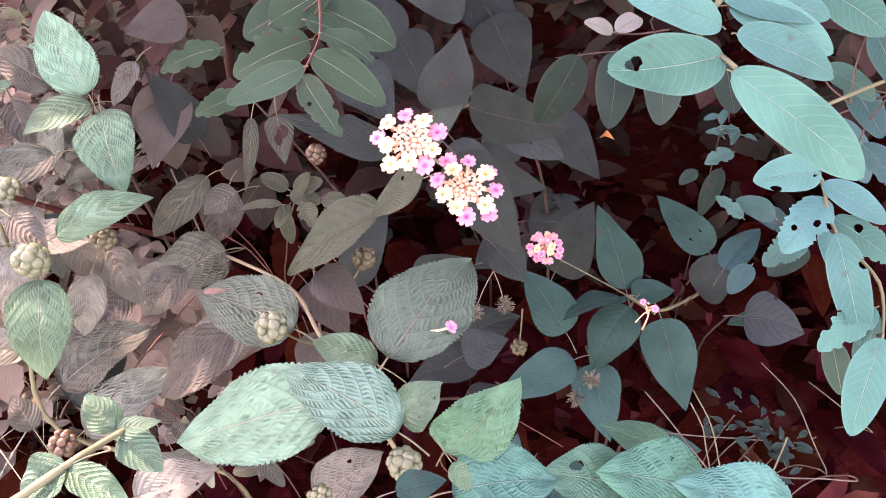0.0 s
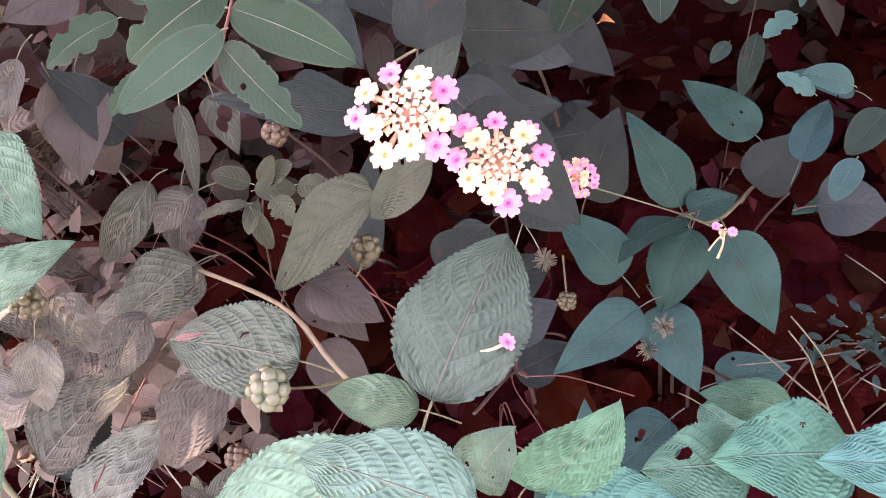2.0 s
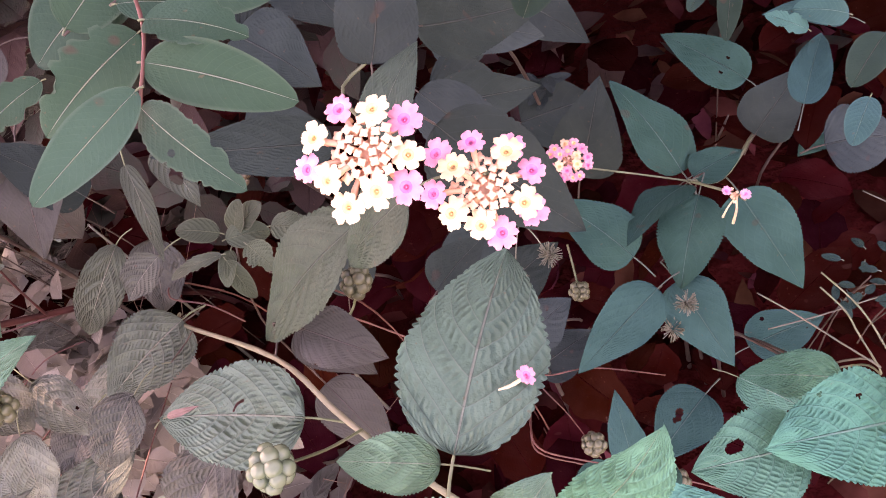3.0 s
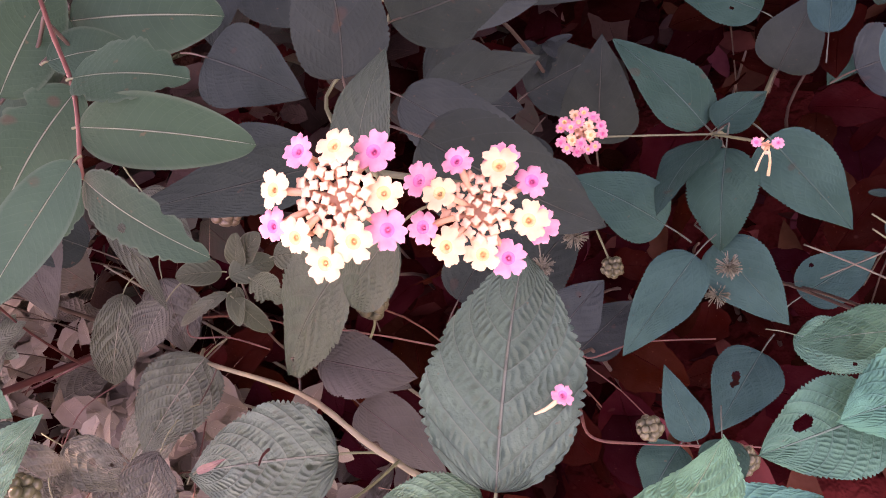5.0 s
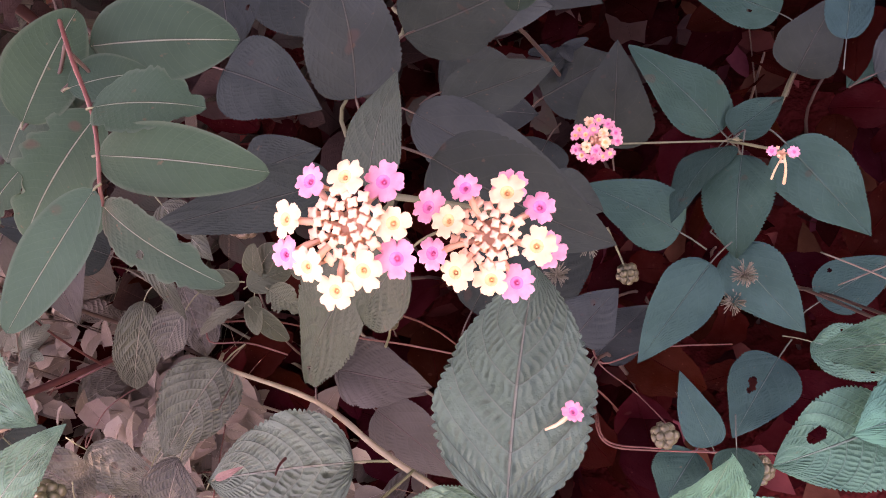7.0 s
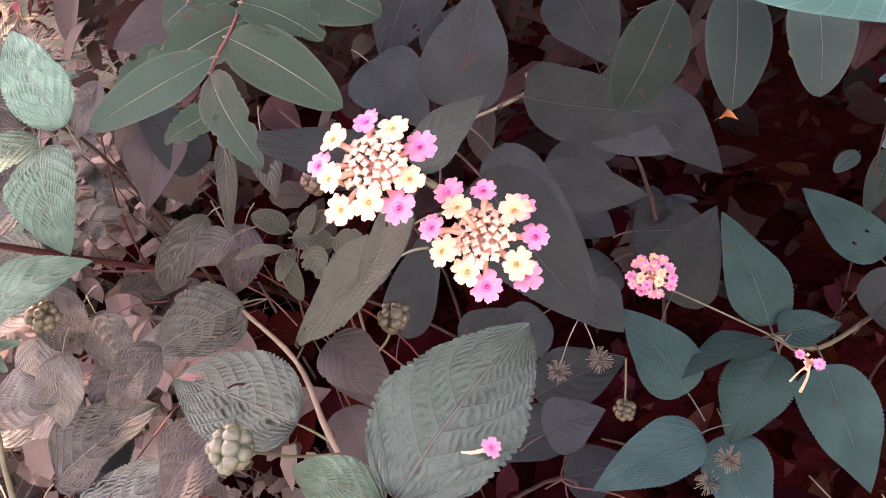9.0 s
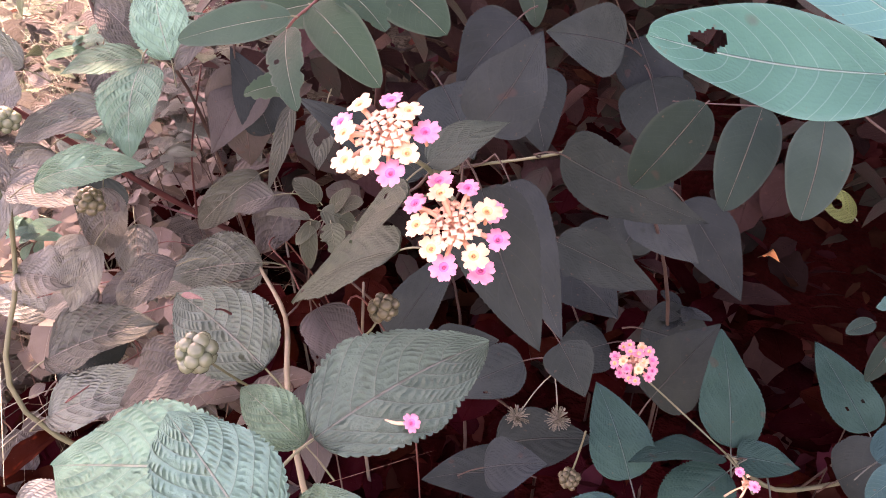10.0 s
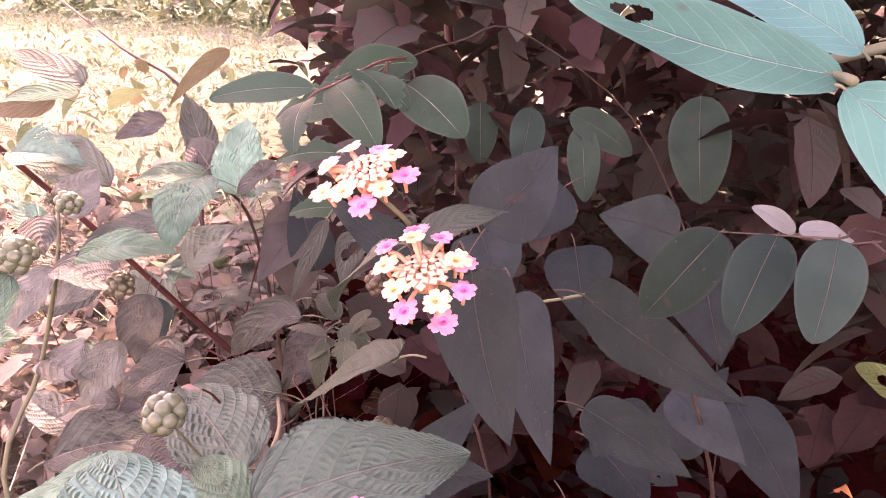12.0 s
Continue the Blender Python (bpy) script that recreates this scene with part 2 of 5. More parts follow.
STRAW = plain_material("dry_grass", (0.18, 0.25, 0.17), (0.34, 0.42, 0.32), 6.0, 0.7, 0.2, 0.001, island=True, through_light=0.2)
# Litter leaves darkened and reddened as well: gap shade put into their brown.
DRY = plain_material("dead_leaf", (0.060, 0.010, 0.009), (0.115, 0.032, 0.027), 40.0, 0.8, 0.4, 0.001, island=True, gloss=0.08)
CREAM = plain_material("cream_petal", (0.71, 0.53, 0.34), (0.77, 0.61, 0.42), 500.0, 0.5, 0.2, 0.0002, through_light=0.25)
PINK = plain_material("pink_petal", (0.78, 0.25, 0.39), (0.85, 0.37, 0.49), 500.0, 0.5, 0.2, 0.0002, through_light=0.25)
ROSE = plain_material("rose_petal", (0.70, 0.21, 0.32), (0.80, 0.36, 0.46), 500.0, 0.5, 0.2, 0.0002, through_light=0.25)
GOLD = plain_material("gold_petal", (0.78, 0.52, 0.32), (0.84, 0.62, 0.42), 500.0, 0.5, 0.2, 0.0002, through_light=0.25)
EYE_GOLD = plain_material("golden_eye", (0.80, 0.43, 0.19), (0.84, 0.52, 0.27), 600.0)
EYE_RED = plain_material("crimson_eye", (0.76, 0.12, 0.32), (0.82, 0.22, 0.42), 600.0)
TUBE = plain_material("peach_tube", (0.66, 0.33, 0.22), (0.74, 0.44, 0.30), 500.0, 0.5, 0.2, 0.0002, through_light=0.2)
BUD = plain_material("peach_bud", (0.70, 0.40, 0.28), (0.80, 0.52, 0.38), 500.0, 0.5, 0.2, 0.0002)
# Strong orange stands for sunlight on one leaf, put into its base colour.
SUNLIT_ORANGE = plain_material("sunlit_orange_leaf", (0.75, 0.22, 0.08), (0.85, 0.40, 0.16), 120.0, 0.7)
WITHERED = plain_material("withered_petal", (0.10, 0.058, 0.055), (0.16, 0.095, 0.088), 200.0, 0.7)
BERRY = plain_material("green_berry", (0.055, 0.070, 0.042), (0.10, 0.11, 0.07), 160.0, 0.28, 0.1)
BERRY_PALE = plain_material("pale_berry", (0.072, 0.122, 0.075), (0.125, 0.175, 0.118), 160.0, 0.24, 0.1)
BERRY_DARK = plain_material("brown_berry", (0.045, 0.036, 0.024), (0.085, 0.062, 0.044), 160.0, 0.35, 0.1)
SEPAL = plain_material("dry_calyx", (0.085, 0.10, 0.072), (0.20, 0.21, 0.165), 300.0)


# ---- builders ----
def part(name, bm, mats, parent, label=""):
    me = bpy.data.meshes.new(name)
    bm.to_mesh(me)
    bm.free()
    for m in mats if isinstance(mats, (list, tuple)) else (mats,):
        me.materials.append(m)
    me.polygons.foreach_set("use_smooth", [True] * len(me.polygons))
    ob = new(name, me)
    ob.parent = parent
    if label:
        ob["label"] = label
    return ob


def thing(name, label, category, at=(0, 0, 0), group="", kind=""):
    ob = new(name)
    ob.empty_display_size = 0.02
    ob.location = at
    return tagged(ob, label, category, group, kind)


LEAF_FEET, STEM_LINES = {}, {}


def tube(bm, pts, r0, r1, seg=7, mat=0):
    """A round tapering rod along a smooth line through pts."""
    pts = [Vector(p) for p in pts]
    line = []
    for i in range(len(pts) - 1):
        a, b, c, d = pts[max(i - 1, 0)], pts[i], pts[i + 1], pts[min(i + 2, len(pts) - 1)]
        for k in range(5):
            t = k / 5
            line.append(0.5 * (2 * b + (c - a) * t + (2 * a - 5 * b + 4 * c - d) * t * t + (3 * b - a - 3 * c + d) * t ** 3))
    line.append(pts[-1])
    rings = []
    for i, p in enumerate(line):
        ax = (line[min(i + 1, len(line) - 1)] - line[max(i - 1, 0)]).normalized()
        s = ax.orthogonal().normalized()
        if rings:
            s = (prev - ax * prev.dot(ax)).normalized()
        prev = s
        u = ax.cross(s)
        r = (r0 + (r1 - r0) * i / (len(line) - 1)) * (1 + 0.08 * math.sin(i * 2.3))
        rings.append([bm.verts.new(p + (s * math.cos(a) + u * math.sin(a)) * r) for a in (k * 2 * math.pi / seg for k in range(seg))])
    for one, two in zip(rings, rings[1:]):
        for k in range(seg):
            bm.faces.new((one[k], one[(k + 1) % seg], two[(k + 1) % seg], two[k])).material_index = mat
    bm.faces.new(rings[0][::-1]).material_index = mat
    bm.faces.new(rings[-1]).material_index = mat


def stem(parent, pts, r0, r1, mat=STEM, name="stem", label=""):
    bm = bmesh.new()
    base = Vector(parent.location)
    tube(bm, [Vector(p) - base for p in pts], r0, r1)
    for one, two in zip(pts, pts[1:]):
        STEM_LINES.setdefault(parent, []).extend(Vector(one).lerp(Vector(two), k / 8) for k in range(9))
    return part(name, bm, mat, parent, label)


def blade(parent, mats, base, tip, normal, width, arch, outline, teeth, depth, fold, quilt, holes, ragged, petiole, rows, cols=8, pairs=8, twist=0.0, wave=0.02):
    """One leaf from its base to its tip: toothed outline, folded along the midrib, arched, rippled, with its stalk."""
    base, tip, n = Vector(base), Vector(tip), Vector(normal)
    size = (tip - base).length
    if holes:
        rows, cols = rows + 40, 40
    elif ragged:
        rows, cols = max(rows, 48), max(cols, 12)
    ax = (tip - base).normalized()
    n = (n - ax * n.dot(ax)).normalized()
    s = n.cross(ax)
    rnd = random.Random(int(base.x * 99991) ^ int(tip.z * 77773))
    sway, ph = rnd.uniform(-0.022, 0.022), rnd.uniform(0, 6.28)
    half = cols // 2
    v = np.repeat(np.linspace(0, 1, rows + 1)[:, None], 2 * half + 1, 1)
    u = np.repeat(np.linspace(-1, 1, 2 * half + 1)[None, :], rows + 1, 0)
    au = np.abs(u)
    w = np.array([outline(k / rows) for k in range(rows + 1)])[:, None] * width / 2
    edge = np.ones_like(u)
    if teeth:
        saw = 1 - depth * (1 - np.abs(np.sin(np.pi * v * teeth))) * (0.75 + 0.5 * np.sin(v * 23 + ph + u))
        edge[:, [0, -1]] = saw[:, [0, -1]]
        edge *= 1 + 0.02 * np.sin(v * 13 + ph * 2 + u * 1.3) * au
    if ragged:
        for side in (-1, 1):
            nibble = [(max(0, noise.noise((k / rows * 8, side * 3 + ph, 0.3))) * 0.75 + max(0, noise.noise((k / rows * 21, side * 5 + ph, 4.3))) * 0.3) * min(1, k / rows * 2.2) for k in range(rows + 1)]
            edge -= np.array(nibble)[:, None] * np.where(u * side > 0, au ** 3, 0)
    y = u * w * edge
    z = arch * size * 4 * v * (1 - v) + fold * np.abs(y) - 0.18 * fold * y * y / max(width, 1e-4)
    z += wave * width * np.sin(v * 11 + ph + 2 * u) * au + np.tan(twist * (v - 0.35)) * y
    rip = (v - 0.36 * au ** 1.4) * pairs - 0.5 + 0.10 * np.sin(v * 9 + ph * 3) * np.sign(u)
    crease = np.abs((rip + 0.5) % 1 - 0.5) * 2
    z += quilt * width * np.minimum(1, 1.25 * crease) ** 0.75 * np.minimum(1, 3.5 * au) * (1 - v * 0.5) * (1 - 0.35 * au)
    out = np.array(base - Vector(parent.location)) + v[..., None] * size * np.array(ax) + (y + sway * size * np.sin(np.pi * v))[..., None] * np.array(s) + z[..., None] * np.array(n)
    wide = 2 * half + 1
    faces = []
    for i in range(rows):
        for j in range(2 * half):
            if holes:
                vc, uc = (i + 0.5) / rows, (j + 0.5) / half - 1
                if any(((vc - hv) / (hr * 1.15)) ** 2 + ((uc - hu) * width / 2 / (hr * size)) ** 2 < 1 for hv, hu, hr in holes):
                    continue
            k = i * wide + j
            faces.append((k, k + 1, k + wide + 1, k + wide))
    sheet = bpy.data.meshes.new("leaf")
    sheet.from_pydata(out.reshape(-1, 3).tolist(), [], faces)
    index = np.empty(len(sheet.loops), dtype=np.int32)
    sheet.loops.foreach_get("vertex_index", index)
    flat = np.stack([(u.ravel() + 1) / 2, v.ravel()], 1)
    sheet.uv_layers.new(name="UVMap").data.foreach_set("uv", flat[index].astype(np.float32).ravel())
    bm = bmesh.new()
    bm.from_mesh(sheet)
    bpy.data.meshes.remove(sheet)
    for vert in [k for k in bm.verts if not k.link_faces]:
        bm.verts.remove(vert)
    if petiole:
        o = Vector(parent.location)
        r = max(0.0003, width * 0.012)
        back = (-ax - Vector((0, 0, 0.25))).normalized()
        LEAF_FEET.setdefault(parent, []).append(base + back * petiole - Vector((0, 0, petiole * 0.15)))
        tube(bm, [base + ax * size * 0.06 - n * r - o, base - o, base + back * petiole * 0.5 - o, base + back * petiole - Vector((0, 0, petiole * 0.15)) - o], r * 0.8, r * 1.1, 5, 1)
    return part("leaf", bm, mats, parent)


def ovate(v):
    return (v ** 0.5 * (1 - v) ** 0.92) / (0.352 ** 0.5 * 0.648 ** 0.92) if 0 < v < 1 else 0.0


def pointed(v):
    return (v ** 0.45 * (1 - v) ** 0.95 * (1 - 0.3 * v)) / 0.4062 if 0 < v < 1 else 0.0


def oblong(v):
    return (4 * v * (1 - v)) ** 0.56 * (1 - 0.20 * (2 * v - 1)) if 0 < v < 1 else 0.0


def stalk_of(mat):
    return STEM_DIM if mat in (SHADE_TONE, SENNA_SHADE, VEIL_TONE) else STEM_TEAL if mat in (TEAL, WEED) else STEM


def lantana_leaf(parent, mat, base, tip, normal, width, arch=0.08, holes=None, fold=0.12):
    rnd = random.Random(int(base[0] * 54321) + int(base[2] * 12345))
    plain = holes is not None
    if not plain:
        fold *= rnd.uniform(0.8, 3.2)
    if (Vector(tip) - Vector(base)).length < 0.046:
        mat = SMALL.get(mat, mat)
    if holes is None and rnd.random() < 0.45 and width > 0.015:
        holes = tuple((rnd.uniform(0.2, 0.85), rnd.choice((-1, 1)) * rnd.uniform(0.25, 1.0), rnd.uniform(0.012, 0.03)) for _ in range(rnd.randint(1, 3)))
    return blade(parent, (mat, stalk_of(mat)), base, tip, normal, width, arch, ovate, 30, 0.06, fold, 0.03, holes or (), False, 0.014, 120, 24, twist=0.0 if plain else rnd.uniform(-0.7, 0.7), wave=0.02 if plain else 0.055)


def smooth_leaf(parent, mat, base, tip, normal, width, arch=0.08, holes=None, fold=0.10):
    rnd = random.Random(int(base[0] * 54321) + int(base[2] * 12345))
    if holes is None and rnd.random() < 0.35 and width > 0.015:
        holes = tuple((rnd.uniform(0.2, 0.8), rnd.choice((-1, 1)) * rnd.uniform(0.25, 1.0), rnd.uniform(0.01, 0.025)) for _ in range(rnd.randint(1, 2)))
    return blade(parent, (mat, stalk_of(mat)), base, tip, normal, width, arch, pointed, 28, 0.035, fold, 0.012, holes or (), False, 0.014, 104, 14)


def leaflet(parent, mat, base, tip, normal, width, arch=0.08, holes=(), ragged=False, fold=0.14):
    ob = blade(parent, (mat, stalk_of(mat)), base, tip, normal, width, arch, oblong, 0, 0.0, fold, 0.0, holes, ragged, 0.0016, 48, 10)
    ob.name = "leaflet"
    return ob


def floret_mesh(name, petal, eye, seed, lobes=5):
    """A small trumpet flower, mouth along +z: lobed corolla, sunken eye, thin tube."""
    rnd = random.Random(seed)
    bm = bmesh.new()
    seg = lobes * 12
    tone = [rnd.uniform(0.84, 1.14) for _ in range(lobes)]
    dent = [rnd.uniform(0.0, 0.5) for _ in range(lobes)]
    rings = []
    for k, (r, z, lobe) in enumerate(((0.10, -0.10, 0), (0.22, 0.0, 0), (0.36, 0.06, 0), (0.60, 0.10, 0.3), (0.80, 0.11, 0.7), (1.0, 0.05, 1.0))):
        ring = []
        for i in range(seg):
            a = 2 * math.pi * i / seg
            x = (i % 12) / 12
            notch = min(1.0, 1.18 * math.sin(math.pi * x) ** 0.55) - dent[i // 12] * math.exp(-((x - 0.5) / 0.13) ** 2) if 0 < x < 1 else 0.0
            scale = (1 - lobe * 0.33 * (1 - notch)) * (1 + (tone[i // 12] - 1) * lobe) * (1 + 0.03 * lobe * math.sin(i * 2.9 + seed))
            ring.append(bm.verts.new((r * scale * math.cos(a), r * scale * math.sin(a), z + lobe * 0.10 * math.sin(2 * a + seed) - 0.06 * lobe * (1 - notch))))
        rings.append(ring)
    for k, (one, two) in enumerate(zip(rings, rings[1:])):
        for i in range(seg):
            bm.faces.new((one[i], one[(i + 1) % seg], two[(i + 1) % seg], two[i])).material_index = 1 if k < 2 else 0
    bm.faces.new(rings[0]).material_index = 1
    tube(bm, [(0, 0, -0.16), (0.05, 0.02, -0.7), (0.0, 0.0, -1.5)], 0.20, 0.12, 8, 2)
    me = bpy.data.meshes.new(name)
    bm.to_mesh(me)
    bm.free()
    for m in (petal, eye, TUBE):
        me.materials.append(m)
    me.polygons.foreach_set("use_smooth", [True] * len(me.polygons))
    return me


def bud_mesh():
    """A closed bud: square four-cornered cap on a short stalk."""
    bm = bmesh.new()
    rings = []
    for r, z, sq in ((0.35, -0.9, 0), (0.45, -0.1, 0.2), (0.85, 0.1, 0.6), (0.8, 0.35, 0.6), (0.35, 0.5, 0.3)):
        rings.append([bm.verts.new((r * (1 + 0.42 * sq * math.cos(4 * a)) * math.cos(a), r * (1 + 0.42 * sq * math.cos(4 * a)) * math.sin(a), z)) for a in (2 * math.pi * i / 16 for i in range(16))])
    for one, two in zip(rings, rings[1:]):
        for i in range(16):
            bm.faces.new((one[i], one[(i + 1) % 16], two[(i + 1) % 16], two[i]))
    bm.faces.new(rings[-1])
    me = bpy.data.meshes.new("bud")
    bm.to_mesh(me)
    bm.free()
    me.materials.append(BUD)
    me.polygons.foreach_set("use_smooth", [True] * len(me.polygons))
    return me


CREAM_FLORETS = [floret_mesh("cream_floret", CREAM, EYE_GOLD, k) for k in (1, 2, 3)]
PINK_FLORETS = [floret_mesh("pink_floret", PINK, EYE_RED, k) for k in (4, 5, 6)]
ROSE_FLORETS = [floret_mesh("rose_floret", ROSE, EYE_GOLD, 7), floret_mesh("rose_floret", ROSE, EYE_RED, 8), floret_mesh("rose_floret", GOLD, EYE_GOLD, 9)]
BUD_MESH = bud_mesh()


def placed(name, me, parent, at, axis, size, spin=0.0):
    """An object on shared mesh data, its +z along axis, under a part at the same origin as the parent."""
    ob = new(name, me)
    ob.parent = parent
    turn = Vector(axis).normalized().to_track_quat("Z", "Y").to_matrix().to_4x4()
    ob.matrix_basis = Matrix.Translation(at) @ turn @ Matrix.Rotation(spin, 4, "Z") @ Matrix.Diagonal((size, size, size, 1))
    return ob


def flower_head(shrub, centre, axis, florets, radius, label, size=0.0037, buds=34, seed=1):
    """A flat umbel: domed receptacle with buds in rings, open florets round it. florets: (place, meshes)."""
    rnd = random.Random(seed)
    c, ax = Vector(centre) - Vector(shrub.location), Vector(axis).normalized()
    bm = bmesh.new()
    bmesh.ops.create_uvsphere(bm, u_segments=12, v_segments=8, radius=radius * 0.34)
    m = Matrix.Translation(c - ax * radius * 0.55) @ ax.to_track_quat("Z", "Y").to_matrix().to_4x4() @ Matrix.Diagonal((1, 1, 0.7, 1))
    bmesh.ops.transform(bm, matrix=m, verts=bm.verts)
    head = part("flower_head", bm, TUBE, shrub, label)
    for place_, meshes in florets:
        p = Vector(place_) - Vector(shrub.location)
        out = p - c
        way = ax * 0.9 + out.normalized() * 0.22
        placed("floret", rnd.choice(meshes), head, p, way, size * rnd.uniform(0.92, 1.08), rnd.uniform(0, 6.28))
        arm = bmesh.new()
        tube(arm, [c - ax * radius * 0.45 + out * 0.12, c - ax * radius * 0.12 + out * 0.6, p - way.normalized() * size * 0.5], size * 0.14, size * 0.22, 6)
        part("floret_tube", arm, TUBE, head)
    one = ax.orthogonal().normalized()
    two = ax.cross(one)
    for k in range(buds):
        r = radius * 0.66 * math.sqrt((k + 0.5) / buds)
        a = k * 2.39996
        p = c + (one * math.cos(a) + two * math.sin(a)) * r - ax * (0.25 * r * r / radius + radius * 0.05)
        way = ax + (p - c).normalized() * 0.5 * r / radius
        placed("bud", BUD_MESH, head, p, way, size * (0.24 + 0.20 * r / radius), rnd.uniform(0, 1.5))
    return head


def berry_mesh(mat):
    bm = bmesh.new()
    bmesh.ops.create_icosphere(bm, subdivisions=3, radius=1.0)
    for v in bm.verts:
        v.co *= 1 + 0.04 * noise.noise(v.co * 1.7)
        if v.co.z > 0.93:
            v.co.z -= 0.10
    me = bpy.data.meshes.new("berry")
    bm.to_mesh(me)
    bm.free()
    me.materials.append(mat)
    me.polygons.foreach_set("use_smooth", [True] * len(me.polygons))
    return me


BERRIES = {m.name: berry_mesh(m) for m in (BERRY, BERRY_PALE, BERRY_DARK)}


def berry_cluster(shrub, centre, axis, radius, mat, label, count=18, seed=1, stalk=None):
    """Round drupes packed on a dome, with a stalk."""
    rnd = random.Random(seed)
    c, ax = Vector(centre) - Vector(shrub.location), Vector(axis).normalized()
    bm = bmesh.new()
    bmesh.ops.create_icosphere(bm, subdivisions=2, radius=radius * 0.6, matrix=Matrix.Translation(c))
    if stalk:
        end = Vector(stalk) - Vector(shrub.location)
        tube(bm, [end, (end + c) / 2 - Vector((0, 0, 0.003)), c], 0.0006, 0.0005, 6, 1)
    else:
        LEAF_FEET.setdefault(shrub, []).append(Vector(centre) - Vector((0, 0, radius * 0.5)))
    core = part("fruit_head", bm, (mat, STEM), shrub, label)
    turn = ax.to_track_quat("Z", "Y").to_matrix()
    count = int(count * 0.95)
    for k in range(count):
        z = 1 - 1.7 * (k + 0.5) / count
        a = k * 2.39996
        way = turn @ Vector((math.sqrt(1 - z * z) * math.cos(a), math.sqrt(1 - z * z) * math.sin(a), z))
        placed("berry", BERRIES[mat.name], core, c + way * radius * rnd.uniform(0.66, 0.78), way, radius * rnd.uniform(0.32, 0.42))
    return core


def dry_head(shrub, centre, axis, radius, label, stalk=None, seed=3):
    """A spent head: a bristle of small dry calyces."""
    rnd = random.Random(seed)
    c, ax = Vector(centre) - Vector(shrub.location), Vector(axis).normalized()
    bm = bmesh.new()
    for k in range(120):
        way = Vector((rnd.gauss(0, 1), rnd.gauss(0, 1), rnd.gauss(0, 1))).normalized() + ax * 0.5
        way.normalize()
        tube(bm, [c, c + way * radius * 0.6, c + way * radius * rnd.uniform(0.7, 1.25)], radius * 0.025, radius * 0.045, 4)
    if stalk:
        end = Vector(stalk) - Vector(shrub.location)
        tube(bm, [end, (end + c) / 2 + Vector((0, 0, 0.003)), c], 0.00035, 0.0003, 5)
    else:
        LEAF_FEET.setdefault(shrub, []).append(Vector(centre))
    return part("spent_head", bm, SEPAL, shrub, label)


def scatter(name, mat, count, spot, size, aspect, seed, droop=0.5, rows=4):
    """Many small blades in one mesh. spot(rnd) gives a place, or None; size: from, to."""
    rnd = random.Random(seed)
    verts, faces, uv = [], [], []
    made = 0
    while made < count:
        p = spot(rnd)
        if p is None:
            continue
        made += 1
        ln = rnd.uniform(*size)
        w = ln * aspect * rnd.uniform(0.8, 1.2)
        yaw, pitch, roll = rnd.uniform(0, 6.28), rnd.uniform(-0.9, 0.5) - droop * 0.4, rnd.uniform(-0.6, 0.6)
        m = Matrix.Translation(p) @ Euler((roll, -pitch, yaw)).to_matrix().to_4x4()
        o = len(verts)
        for i in range(rows + 1):
            v = i / rows
            h = (v ** 0.45 * (1 - v) ** 0.7 / 0.45) * w / 2 * (1 + 0.08 * math.sin(v * 17 + ln * 900)) if 0 < v < 1 else w * 0.02
            z = ln * 0.35 * droop * (v - v * v * 1.4)
            for u in (-1, 0, 1):
                verts.append(m @ Vector((v * ln, u * h, z + abs(u) * h * 0.25)))
                uv.append(((u + 1) / 2, v))
        for i in range(rows):
            for j in range(2):
                a = o + i * 3 + j
                faces.append((a, a + 1, a + 4, a + 3))
    me = bpy.data.meshes.new(name)
    me.from_pydata(verts, [], faces)
    layer = me.uv_layers.new(name="UVMap")
    for lp in me.loops:
        layer.data[lp.index].uv = uv[lp.vertex_index]
    me.materials.append(mat)
    me.polygons.foreach_set("use_smooth", [True] * len(me.polygons))
    return new(name, me)


def grass(name, mat, count, spot, tall, wide, seed, lean=0.5):
    """Bent blades of grass in one mesh."""
    rnd = random.Random(seed)
    verts, faces = [], []
    for _ in range(count):
        p = spot(rnd)
        h, a = rnd.uniform(*tall), rnd.uniform(0, 6.28)
        d = Vector((math.cos(a), math.sin(a), 0)) * rnd.uniform(0.1, 1.0) * lean * h
        s = Vector((-math.sin(a), math.cos(a), 0)) * wide * rnd.uniform(0.6, 1.4)
        o = len(verts)
        for i in range(4):
            t = i / 3
            c = p + d * t * t + Vector((0, 0, h * (t - 0.25 * t * t * lean)))
            verts += [c - s * (1 - t * 0.95), c + s * (1 - t * 0.95)]
        for i in range(3):
            k = o + 2 * i
            faces.append((k, k + 1, k + 3, k + 2))
    me = bpy.data.meshes.new(name)
    me.from_pydata(verts, [], faces)
    me.materials.append(mat)
    return new(name, me)


# ---- ground, field, undergrowth ----
bm = bmesh.new()
bmesh.ops.create_grid(bm, x_segments=120, y_segments=120, size=1.0)
for v in bm.verts:
    r = max(abs(v.co.x), abs(v.co.y))
    v.co.x, v.co.y = v.co.x * (1 + 400 * r ** 6), v.co.y * (1 + 400 * r ** 6)
    near = max(0.0, 1 - v.co.length / 6)
    v.co.z = 0.03 * near * noise.noise(v.co * 5) + 0.006 * near * noise.noise(v.co * 40)
ground = part("ground", bm, SOIL, None)
tagged(ground, "soil covered with dry plant litter, gap shade in its dark red", "ground", kind="structure")


